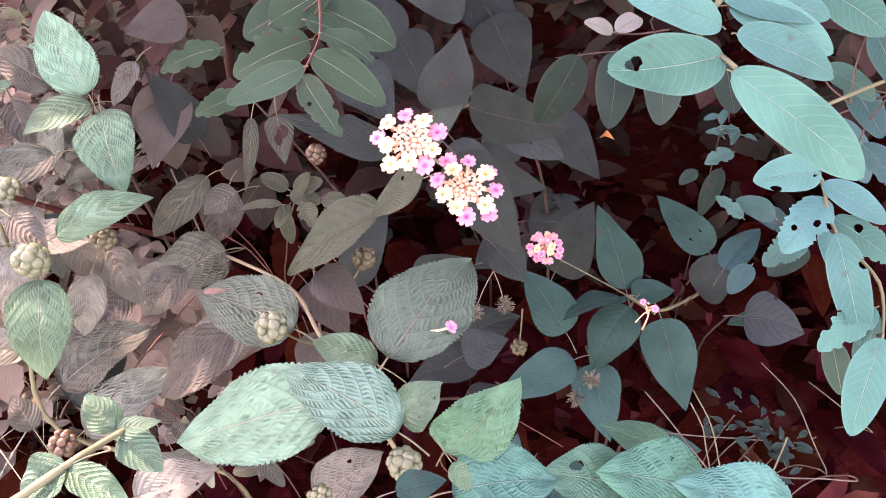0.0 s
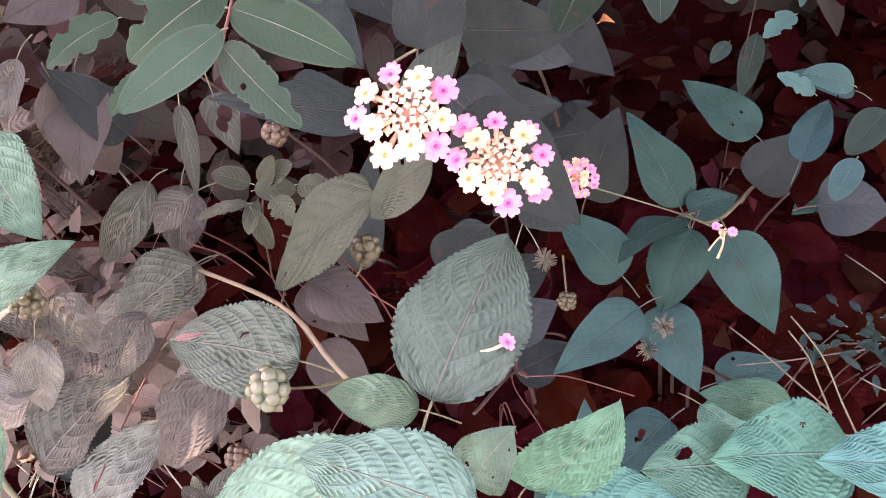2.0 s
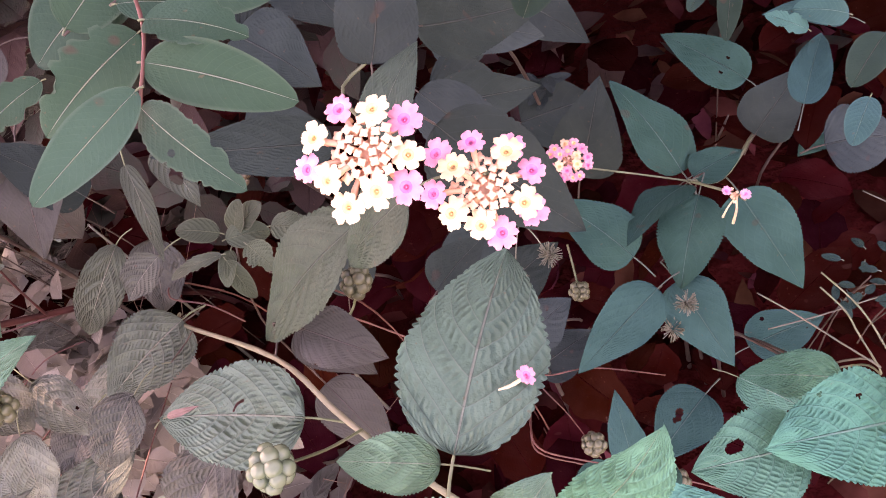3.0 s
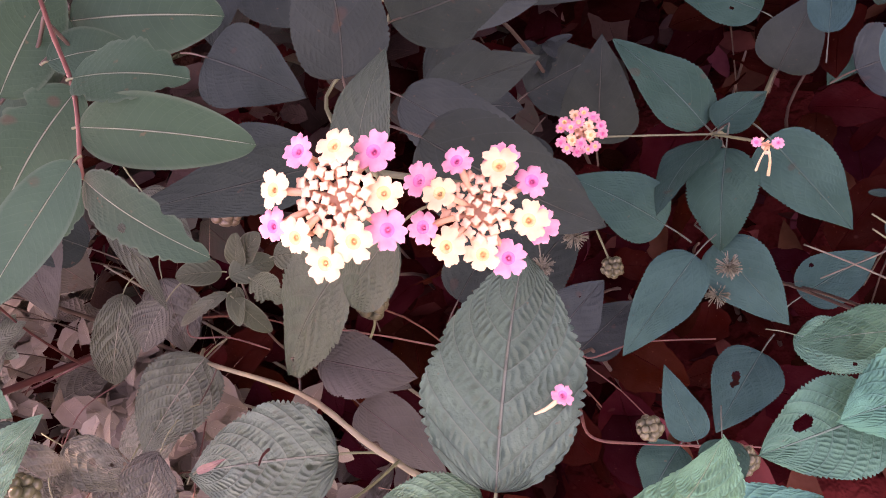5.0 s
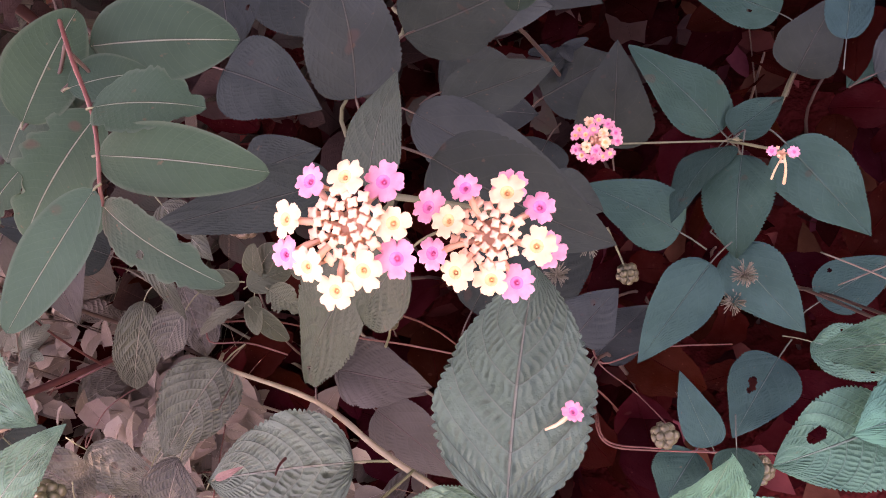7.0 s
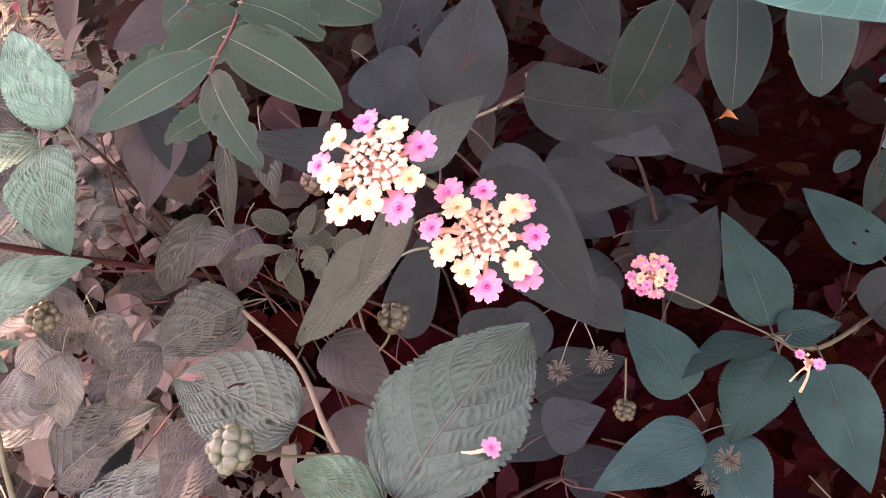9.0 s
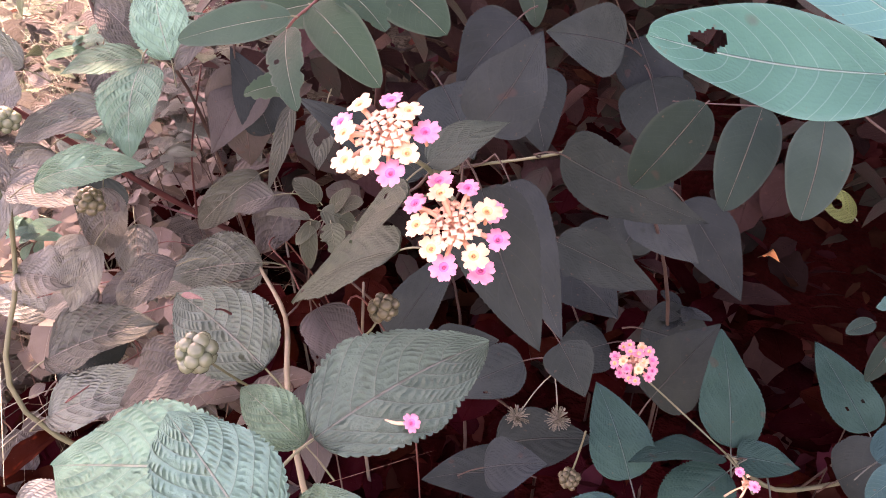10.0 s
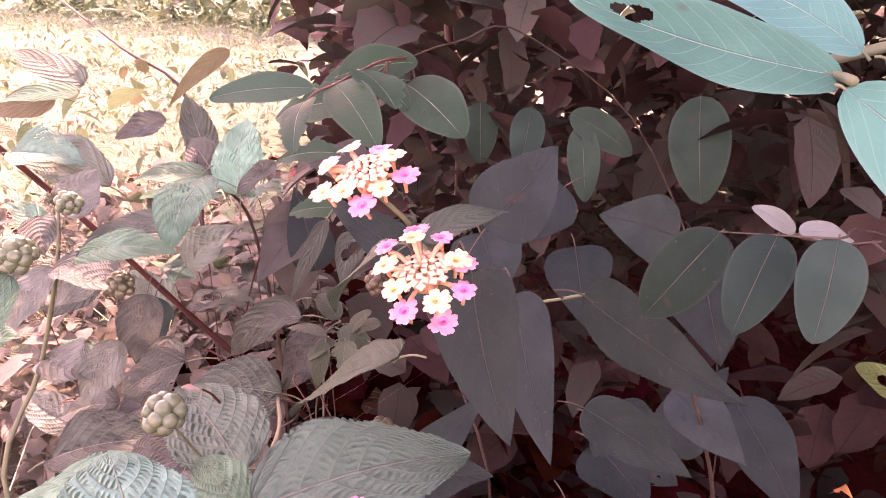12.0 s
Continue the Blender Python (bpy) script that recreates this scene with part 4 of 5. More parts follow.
berry_cluster(shrub_a, (-0.1079, 0.2440, 0.3280), (0.1, -0.5, 0.85), 0.0055, BERRY_DARK, "cluster of dark berries", 16, 6)
berry_cluster(shrub_a, (0.0490, 0.3420, 0.2420), (0.1, -0.5, 0.85), 0.0058, BERRY, "cluster of small green berries", 16, 7, (0.052, 0.36, 0.262))
dry_head(shrub_a, (0.0205, 0.3350, 0.2880), (0, -0.4, 0.9), 0.0055, "spent flower head of dry bristly calyces", (0.033, 0.355, 0.305))
dry_head(shrub_a, (0.0400, 0.3400, 0.2890), (0, -0.4, 0.9), 0.0058, "spent flower head of dry bristly calyces", (0.033, 0.355, 0.305), 4)

# ---- lantana shrub beside the field ----
shrub_b = thing("lantana_shrub", "lantana shrub with pale rough leaves beside the dry field", "shrub", (-0.17, 0.30, 0.0), "lantana shrubs")
stem(shrub_b, [(-0.17, 0.30, 0.0), (-0.172, 0.295, 0.15), (-0.2299, 0.2547, 0.2738), (-0.2319, 0.2836, 0.3458), (-0.2195, 0.2919, 0.4004), (-0.2228, 0.2984, 0.4277)], 0.0018, 0.0009, STEM, label="upright pale green stem")
stem(shrub_b, [(-0.26, 0.50, 0.0), (-0.27, 0.50, 0.22), (-0.25, 0.455, 0.37), (-0.2464, 0.4231, 0.4104)], 0.0018, 0.0009, STEM_DIM)
stem(shrub_b, [(-0.1249, 0.1288, 0.4320), (-0.1085, 0.1453, 0.4326), (-0.0992, 0.1650, 0.4229)], 0.0018, 0.0010, STEM, label="pale stem with small leaves")
lantana_leaf(shrub_b, PALE, (-0.1700, 0.3436, 0.4431), (-0.1536, 0.3072, 0.4168), (0.1013, -0.5514, 0.8281), 0.0318, 0.1, holes=())
lantana_leaf(shrub_b, PALE, (-0.1765, 0.2758, 0.4181), (-0.1314, 0.2943, 0.4245), (0.0283, -0.3896, 0.9205), 0.0232, 0.1, holes=())
lantana_leaf(shrub_b, PALE, (-0.2218, 0.4177, 0.4092), (-0.2472, 0.4515, 0.4500), (0.1506, -0.7132, 0.6846), 0.0363, 0.1, holes=())
lantana_leaf(shrub_b, PALE, (-0.1872, 0.3631, 0.4359), (-0.2135, 0.3350, 0.4360), (0.1864, -0.1713, 0.9674), 0.0243, 0.08, holes=())
lantana_leaf(shrub_b, PALE, (-0.1676, 0.2413, 0.4231), (-0.1651, 0.2102, 0.3908), (0.4304, -0.6335, 0.6430), 0.0273, 0.12, holes=())
lantana_leaf(shrub_b, GREY, (-0.2376, 0.2830, 0.2842), (-0.1857, 0.3189, 0.2965), (-0.0186, -0.2991, 0.9540), 0.0428, 0.08)
lantana_leaf(shrub_b, GREY, (-0.1859, 0.2675, 0.4375), (-0.1693, 0.2582, 0.4260), (0.3649, -0.3901, 0.8454), 0.0149, 0.08)
lantana_leaf(shrub_b, GREY, (-0.2099, 0.2858, 0.4041), (-0.1752, 0.2948, 0.3948), (0.2962, -0.1618, 0.9413), 0.0255, 0.08)
lantana_leaf(shrub_b, GREY, (-0.2100, 0.2848, 0.4030), (-0.2153, 0.2594, 0.3740), (0.3421, -0.7357, 0.5845), 0.0194, 0.08)
lantana_leaf(shrub_b, GREY, (-0.2317, 0.2846, 0.3470), (-0.2021, 0.2935, 0.3405), (0.2737, -0.2223, 0.9358), 0.0293, 0.08)
lantana_leaf(shrub_b, GREY, (-0.2773, 0.3349, 0.4035), (-0.2743, 0.3559, 0.4282), (0.4883, -0.6929, 0.5305), 0.0268, 0.08)
lantana_leaf(shrub_b, GREY, (-0.2465, 0.4233, 0.4107), (-0.2783, 0.4282, 0.4358), (0.5243, -0.4174, 0.7422), 0.0300, 0.08)
lantana_leaf(shrub_b, GREY, (-0.1719, 0.3987, 0.4407), (-0.1855, 0.3796, 0.4228), (0.1130, -0.7207, 0.6840), 0.0130, 0.08)
lantana_leaf(shrub_b, GREY, (-0.2181, 0.2581, 0.2711), (-0.1673, 0.2942, 0.2861), (0.0096, -0.3967, 0.9179), 0.0342, 0.08)
lantana_leaf(shrub_b, PALE, (-0.3348, 0.3405, 0.4327), (-0.2951, 0.3619, 0.4279), (0.2896, -0.3345, 0.8968), 0.0356, 0.08)
lantana_leaf(shrub_b, PALE, (-0.2194, 0.2906, 0.4151), (-0.2416, 0.2836, 0.4299), (0.5845, -0.1829, 0.7905), 0.0151, 0.08)
lantana_leaf(shrub_b, GREY, (-0.2246, 0.3277, 0.3929), (-0.2478, 0.3029, 0.3656), (0.2043, -0.8045, 0.5577), 0.0273, 0.08)
lantana_leaf(shrub_b, HAZE, (-0.2142, 0.3371, 0.3707), (-0.2120, 0.3239, 0.3349), (0.6345, -0.7109, 0.3033), 0.0253, 0.08)
lantana_leaf(shrub_b, GREY, (-0.1961, 0.3061, 0.3590), (-0.2067, 0.2866, 0.3266), (0.3516, -0.8488, 0.3948), 0.0216, 0.08)
lantana_leaf(shrub_b, HAZE, (-0.1490, 0.4106, 0.3359), (-0.1641, 0.3881, 0.3024), (0.1733, -0.8513, 0.4952), 0.0300, 0.08)
lantana_leaf(shrub_b, GREY, (-0.2470, 0.2893, 0.3914), (-0.2542, 0.2702, 0.3550), (0.5311, -0.7892, 0.3085), 0.0226, 0.08)
lantana_leaf(shrub_b, GREY, (-0.2318, 0.3735, 0.3948), (-0.2785, 0.3409, 0.3825), (0.1129, -0.4890, 0.8649), 0.0274, 0.08)
lantana_leaf(shrub_b, HAZE, (-0.3831, 0.4947, 0.4282), (-0.4153, 0.4690, 0.4119), (0.3344, -0.7677, 0.5467), 0.0233, 0.08)
lantana_leaf(shrub_b, GREY, (-0.1318, 0.2943, 0.3724), (-0.1551, 0.2761, 0.3566), (-0.0566, -0.6120, 0.7888), 0.0229, 0.08)
lantana_leaf(shrub_b, PALE, (-0.1027, 0.1648, 0.4231), (-0.1138, 0.1730, 0.4328), (0.4314, -0.3816, 0.8175), 0.0130, 0.08)
lantana_leaf(shrub_b, PALE, (-0.1007, 0.1634, 0.4215), (-0.0855, 0.1547, 0.4108), (0.4052, -0.3374, 0.8497), 0.0141, 0.08)
lantana_leaf(shrub_b, PALE, (-0.1038, 0.1633, 0.4217), (-0.0861, 0.1677, 0.4241), (-0.0443, -0.3376, 0.9402), 0.0088, 0.08)
lantana_leaf(shrub_b, PALE, (-0.1085, 0.1449, 0.4322), (-0.1240, 0.1368, 0.4258), (-0.1178, -0.4685, 0.8755), 0.0167, 0.08)
lantana_leaf(shrub_b, PALE, (-0.1086, 0.1442, 0.4315), (-0.0878, 0.1372, 0.4218), (0.3411, -0.2445, 0.9077), 0.0120, 0.08)
lantana_leaf(shrub_b, GREY, (-0.1518, 0.1789, 0.4003), (-0.1607, 0.1881, 0.4108), (0.4750, -0.4207, 0.7729), 0.0119, 0.08)
lantana_leaf(shrub_b, GREY, (-0.1414, 0.1889, 0.3232), (-0.0999, 0.2004, 0.3301), (-0.0685, -0.3153, 0.9465), 0.0256, 0.08)
lantana_leaf(shrub_b, GREY, (-0.0534, 0.1929, 0.3169), (-0.0200, 0.2099, 0.3302), (-0.1618, -0.3932, 0.9051), 0.0282, 0.08)
lantana_leaf(shrub_b, GREY, (-0.2879, 0.3723, 0.4128), (-0.3448, 0.3459, 0.4304), (0.3960, -0.2679, 0.8783), 0.0402, 0.08)
lantana_leaf(shrub_b, GREY, (-0.2771, 0.3611, 0.3697), (-0.3023, 0.3318, 0.3343), (0.2330, -0.8240, 0.5164), 0.0307, 0.08)
lantana_leaf(shrub_b, GREY, (-0.2940, 0.3707, 0.2969), (-0.3020, 0.3518, 0.2623), (0.4138, -0.8364, 0.3594), 0.0236, 0.08)
smooth_leaf(shrub_b, SHADE_TONE, (-0.2659, 0.3806, 0.3409), (-0.2658, 0.3625, 0.2965), (0.6345, -0.7157, 0.2918), 0.0333, 0.08)
lantana_leaf(shrub_b, GREY, (-0.3094, 0.4701, 0.4121), (-0.3332, 0.4736, 0.4552), (0.7235, -0.5297, 0.4427), 0.0256, 0.08)
lantana_leaf(shrub_b, GREY, (-0.2327, 0.3247, 0.3007), (-0.2661, 0.3077, 0.2873), (-0.0709, -0.5266, 0.8471), 0.0284, 0.08)
lantana_leaf(shrub_b, GREY, (-0.2065, 0.3425, 0.3444), (-0.1861, 0.3187, 0.3177), (0.4052, -0.5067, 0.7609), 0.0230, 0.08)
lantana_leaf(shrub_b, GREY, (-0.2777, 0.4204, 0.4038), (-0.2637, 0.3979, 0.3792), (0.4143, -0.5425, 0.7308), 0.0201, 0.08)
lantana_leaf(shrub_b, PALE, (-0.2004, 0.2402, 0.3827), (-0.1809, 0.2488, 0.3892), (-0.0644, -0.5027, 0.8621), 0.0154, 0.08)
lantana_leaf(shrub_b, GREY, (-0.1178, 0.3558, 0.3761), (-0.1382, 0.3454, 0.3680), (-0.0527, -0.5511, 0.8328), 0.0184, 0.08)
smooth_leaf(shrub_b, OLIVE, (-0.4297, 0.6094, 0.4752), (-0.4676, 0.5651, 0.4214), (0.4337, -0.8213, 0.3706), 0.0209, 0.08)
smooth_leaf(shrub_b, OLIVE, (-0.4631, 0.4526, 0.4409), (-0.5114, 0.4179, 0.4256), (0.3417, -0.7337, 0.5873), 0.0321, 0.08)
smooth_leaf(shrub_b, PALE, (-0.4295, 0.4511, 0.4489), (-0.4846, 0.4142, 0.4380), (0.1617, -0.4931, 0.8548), 0.0259, 0.08)
leaflet(shrub_b, OLIVE, (-0.5343, 0.5973, 0.4461), (-0.5487, 0.5935, 0.4575), (0.5740, -0.6433, 0.5066), 0.0112, 0.08)
leaflet(shrub_b, OLIVE, (-0.5551, 0.5869, 0.4506), (-0.5560, 0.5814, 0.4385), (0.7594, -0.6121, 0.2205), 0.0080, 0.08)
leaflet(shrub_b, OLIVE, (-0.5340, 0.5903, 0.4286), (-0.5424, 0.5797, 0.4145), (0.6526, -0.7381, 0.1712), 0.0117, 0.08)
smooth_leaf(shrub_b, GREY, (-0.4646, 0.4800, 0.4498), (-0.5272, 0.4530, 0.4742), (0.4759, -0.3923, 0.7872), 0.0357, 0.08)
lantana_leaf(shrub_b, GREY, (-0.3067, 0.4403, 0.3352), (-0.2803, 0.4678, 0.3645), (0.1804, -0.7926, 0.5824), 0.0348, 0.08)
lantana_leaf(shrub_b, GREY, (-0.3487, 0.4535, 0.2774), (-0.3837, 0.4465, 0.3109), (0.6903, -0.3017, 0.6576), 0.0322, 0.08)
lantana_leaf(shrub_b, GREY, (-0.3111, 0.3398, 0.2458), (-0.3452, 0.3280, 0.2662), (0.5535, -0.2054, 0.8071), 0.0294, 0.08)
lantana_leaf(shrub_b, SHADE_TONE, (-0.2441, 0.2873, 0.2615), (-0.2075, 0.3183, 0.2846), (0.0591, -0.6396, 0.7665), 0.0420, 0.08)
berry_cluster(shrub_b, (-0.1708, 0.2471, 0.4292), (0.1, -0.5, 0.85), 0.0078, BERRY_PALE, "cluster of pale unripe berries", 22, 8)
berry_cluster(shrub_b, (-0.1624, 0.2868, 0.4053), (0.1, -0.5, 0.85), 0.0062, BERRY, "cluster of green berries", 16, 9)
berry_cluster(shrub_b, (-0.1460, 0.1804, 0.3869), (0.1, -0.5, 0.85), 0.0058, BERRY_DARK, "cluster of brown berries", 16, 10)
berry_cluster(shrub_b, (-0.2017, 0.2913, 0.4350), (0.1, -0.5, 0.85), 0.0062, BERRY_PALE, "cluster of pale berries", 16, 11)
dry_head(shrub_b, (-0.2726, 0.4755, 0.4052), (0, -0.4, 0.9), 0.008, "dry brown seed head", None, 5)
dry_head(shrub_b, (-0.1770, 0.3927, 0.4352), (0, -0.4, 0.9), 0.006, "dry brown seed head", None, 6)
dry_head(shrub_b, (-0.2253, 0.2986, 0.4296), (0, -0.4, 0.9), 0.006, "small green budding head", None, 7)

# ---- lantana shrub in the shade ----
shrub_c = thing("lantana_shrub", "shaded lantana shrub with teal leaves and small rose flower heads", "shrub", (0.12, 0.38, 0.0), "lantana shrubs")
NODE = (0.1220, 0.3630, 0.2710)
stem(shrub_c, [(0.12, 0.38, 0.0), (0.115, 0.372, 0.13), (0.104, 0.342, 0.232), (0.1195, 0.366, 0.262)], 0.0018, 0.0009, STEM_DIM, label="slender green stem")
stem(shrub_c, [NODE, (0.10, 0.372, 0.280), (0.0690, 0.3865, 0.2900)], 0.0005, 0.0005, STEM, "flower_stalk")
stem(shrub_c, [NODE, (0.1544, 0.3912, 0.2216), (0.1968, 0.4363, 0.1893)], 0.0012, 0.0014)
stem(shrub_c, [NODE, (0.128, 0.335, 0.292), (0.130, 0.320, 0.302)], 0.0007, 0.0007, STEM, "flower_stalk")
smooth_leaf(shrub_c, TEAL, (0.1241, 0.3758, 0.2624), (0.1080, 0.4311, 0.2921), (0.4259, -0.3291, 0.8428), 0.0418, 0.06, holes=())
smooth_leaf(shrub_c, TEAL, (0.1183, 0.3600, 0.2729), (0.0769, 0.3331, 0.2805), (-0.0993, 0.4095, 0.9069), 0.0300, 0.08, holes=())
smooth_leaf(shrub_c, TEAL, (0.1273, 0.3713, 0.2624), (0.1585, 0.3773, 0.2596), (0.1136, -0.1363, 0.9841), 0.0235, 0.08, holes=())
lantana_leaf(shrub_c, TEAL, (0.1226, 0.3529, 0.2705), (0.0962, 0.3181, 0.2480), (-0.2581, -0.3781, 0.8891), 0.0329, 0.08, holes=())
smooth_leaf(shrub_c, TEAL, (0.1474, 0.3598, 0.2497), (0.1627, 0.3149, 0.2042), (-0.3914, -0.7176, 0.5761), 0.0401, 0.05, holes=())
smooth_leaf(shrub_c, TEAL, (0.0834, 0.3145, 0.2643), (0.0314, 0.2963, 0.2441), (-0.1867, -0.4417, 0.8775), 0.0303, 0.08, holes=())
smooth_leaf(shrub_c, TEAL, (0.0964, 0.3235, 0.2476), (0.1060, 0.2799, 0.2225), (-0.3445, -0.5246, 0.7785), 0.0354, 0.08, holes=())
smooth_leaf(shrub_c, TEAL, (0.0795, 0.3342, 0.2675), (0.0520, 0.3718, 0.2886), (0.1106, -0.4254, 0.8982), 0.0347, 0.08, holes=())
smooth_leaf(shrub_c, SHADE_TONE, (0.0797, 0.4304, 0.2237), (0.1093, 0.4532, 0.2776), (-0.4223, -0.7285, 0.5394), 0.0493, 0.08)
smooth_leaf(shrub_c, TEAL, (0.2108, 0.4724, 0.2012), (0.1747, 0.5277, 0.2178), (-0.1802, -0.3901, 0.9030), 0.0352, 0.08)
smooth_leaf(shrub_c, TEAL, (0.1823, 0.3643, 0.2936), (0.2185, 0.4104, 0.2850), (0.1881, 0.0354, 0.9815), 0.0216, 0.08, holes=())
smooth_leaf(shrub_c, SHADE_TONE, (0.1908, 0.4228, 0.2066), (0.2228, 0.4287, 0.2435), (-0.6159, -0.4982, 0.6103), 0.0408, 0.08, holes=())
smooth_leaf(shrub_c, SHADE_TONE, (0.2167, 0.3910, 0.2144), (0.2627, 0.3843, 0.2020), (0.1731, -0.4380, 0.8822), 0.0457, 0.08)
smooth_leaf(shrub_c, TEAL, (0.0419, 0.2641, 0.1786), (0.0470, 0.2990, 0.2033), (-0.0616, -0.5707, 0.8188), 0.0228, 0.08)
smooth_leaf(shrub_c, TEAL, (0.0994, 0.3012, 0.1435), (0.0539, 0.2751, 0.1337), (-0.1015, -0.1901, 0.9765), 0.0412, 0.08, holes=((0.36, -0.28, 0.045), (0.42, -0.22, 0.04), (0.46, -0.26, 0.03)))
lantana_leaf(shrub_c, TEAL, (0.0330, 0.2648, 0.1810), (0.0054, 0.2496, 0.1755), (-0.0860, -0.1969, 0.9767), 0.0304, 0.08)
smooth_leaf(shrub_c, TEAL, (0.0505, 0.2385, 0.2587), (0.0385, 0.2173, 0.2456), (-0.1854, -0.4398, 0.8787), 0.0216, 0.08)
lantana_leaf(shrub_c, MINT, (0.1092, 0.2815, 0.2026), (0.1384, 0.2573, 0.1786), (0.2621, -0.5010, 0.8248), 0.0280, 0.08)
smooth_leaf(shrub_c, TEAL, (0.1347, 0.3176, 0.1483), (0.1854, 0.3221, 0.1410), (0.1547, -0.1714, 0.9730), 0.0344, 0.08)
smooth_leaf(shrub_c, SHADE_TONE, (0.0079, 0.3524, 0.1500), (0.0524, 0.3649, 0.1500), (0.0637, -0.2236, 0.9726), 0.0385, 0.08)
smooth_leaf(shrub_c, SHADE_TONE, (0.0360, 0.3465, 0.3339), (0.0528, 0.3328, 0.3179), (0.2149, -0.6188, 0.7556), 0.0256, 0.08)
smooth_leaf(shrub_c, SHADE_TONE, (0.0135, 0.3057, 0.2806), (0.0418, 0.3144, 0.2861), (-0.0618, -0.3825, 0.9219), 0.0286, 0.08)
smooth_leaf(shrub_c, TEAL, (0.2569, 0.4468, 0.2504), (0.2111, 0.4590, 0.2658), (0.1929, -0.4032, 0.8946), 0.0214, 0.08)
smooth_leaf(shrub_c, TEAL, (0.2563, 0.4343, 0.1724), (0.2211, 0.4224, 0.1670), (-0.0541, -0.2731, 0.9605), 0.0319, 0.08)
ring = []
for k in range(18):
    inner = k >= 12
    a = k * 2 * math.pi / (6 if inner else 12) + (0.3 if inner else 0) + 0.10 * math.sin(k * 3.7)
    r = (0.0052 if inner else 0.0098) * (1 + 0.07 * math.sin(k * 5.1))
    ax_ = Vector((-0.05, -0.55, 0.83)).normalized()
    s_ = ax_.orthogonal().normalized()
    c_ = Vector((0.0680, 0.3860, 0.2960))
    ring.append((c_ + (s_ * math.cos(a) + ax_.cross(s_) * math.sin(a)) * r - ax_ * ((0.0035 if not inner else 0.0) + 0.0012 * math.sin(k * 2.3)), ROSE_FLORETS if inner or k % 4 == 1 else ROSE_FLORETS[:2]))
flower_head(shrub_c, (0.0680, 0.3860, 0.2960), (-0.05, -0.55, 0.83), ring, 0.0085, "small rose and yellow lantana flower head", 0.0031, 12, 3)
flower_head(shrub_c, (0.1275, 0.3235, 0.3035), (0.1, -0.4, 0.85), [((0.1230, 0.3238, 0.3086), PINK_FLORETS), ((0.1294, 0.3188, 0.3082), PINK_FLORETS)], 0.0055, "nearly spent flower head with two pink florets", 0.0026, 5, 4)
stem(shrub_c, [(0.1275, 0.3232, 0.3025), (0.1262, 0.3205, 0.2960), (0.1241, 0.3194, 0.2876)], 0.0004, 0.0007, CREAM, "floret_tube", "withered white floret hanging down")
stem(shrub_c, [(0.1270, 0.3232, 0.3020), (0.1230, 0.3225, 0.2970), (0.1200, 0.3215, 0.2925)], 0.0003, 0.0005, CREAM, "floret_tube")
dry_head(shrub_c, (0.0941, 0.3066, 0.2538), (0, -0.4, 0.9), 0.0058, "spent flower head of dry bristly calyces", None, 8)
dry_head(shrub_c, (0.0852, 0.3054, 0.2346), (0, -0.4, 0.9), 0.0058, "spent flower head of dry bristly calyces", None, 9)
berry_cluster(shrub_c, (0.0258, 0.2642, 0.2314), (0.1, -0.5, 0.85), 0.0062, BERRY, "cluster of green berries", 16, 12)
berry_cluster(shrub_c, (0.0540, 0.2298, 0.2484), (0.1, -0.5, 0.85), 0.0062, BERRY, "cluster of green berries", 16, 13)

# ---- senna branches ----
senna_a = thing("senna_shrub", "senna with rows of smooth oblong green leaflets", "shrub", (0.06, 0.58, 0.0), "senna shrubs")
stem(senna_a, [(0.06, 0.62, 0.0), (0.05, 0.64, 0.25), (-0.01, 0.58, 0.44), (-0.05, 0.46, 0.515), (-0.041, 0.37, 0.516), (-0.038, 0.33, 0.512)], 0.0007, 0.0003, STEM_DIM, "branch", "thin dark branch")
stem(senna_a, [(-0.038, 0.33, 0.512), (-0.0335, 0.308, 0.5125), (-0.0310, 0.2898, 0.5100), (-0.0331, 0.2808, 0.5067), (-0.0348, 0.2745, 0.5050), (-0.0366, 0.2719, 0.5024)], 0.00055, 0.0004, STEM_ROSE, "rachis", "reddish leaf stalk")
leaflet(senna_a, SENNA, (-0.0366, 0.2719, 0.5024), (-0.0187, 0.2455, 0.4922), (-0.2156, -0.4752, 0.8530), 0.0116, 0.08, ragged=True, holes=((0.45, -0.5, 0.025),))
leaflet(senna_a, SENNA, (-0.0331, 0.2808, 0.5067), (-0.0042, 0.2649, 0.4926), (0.0295, -0.6323, 0.7742), 0.0145, 0.08)
leaflet(senna_a, SENNA, (-0.0351, 0.2731, 0.5060), (-0.0628, 0.2562, 0.5016), (0.2490, -0.6068, 0.7548), 0.0122, 0.08)
leaflet(senna_a, SENNA, (-0.0408, 0.3087, 0.4981), (-0.0736, 0.2962, 0.4893), (0.0186, -0.6096, 0.7925), 0.0206, 0.08, ragged=True)
leaflet(senna_a, SENNA, (-0.0301, 0.2898, 0.5107), (-0.0099, 0.2815, 0.5014), (0.4060, -0.0399, 0.9130), 0.0188, 0.08, ragged=True)
leaflet(senna_a, SENNA, (-0.0377, 0.3276, 0.5027), (-0.0057, 0.3169, 0.4879), (0.1722, -0.5817, 0.7950), 0.0221, 0.08)
leaflet(senna_a, SENNA, (-0.0376, 0.3288, 0.5039), (-0.0727, 0.3173, 0.4963), (0.0313, -0.6143, 0.7884), 0.0226, 0.08)
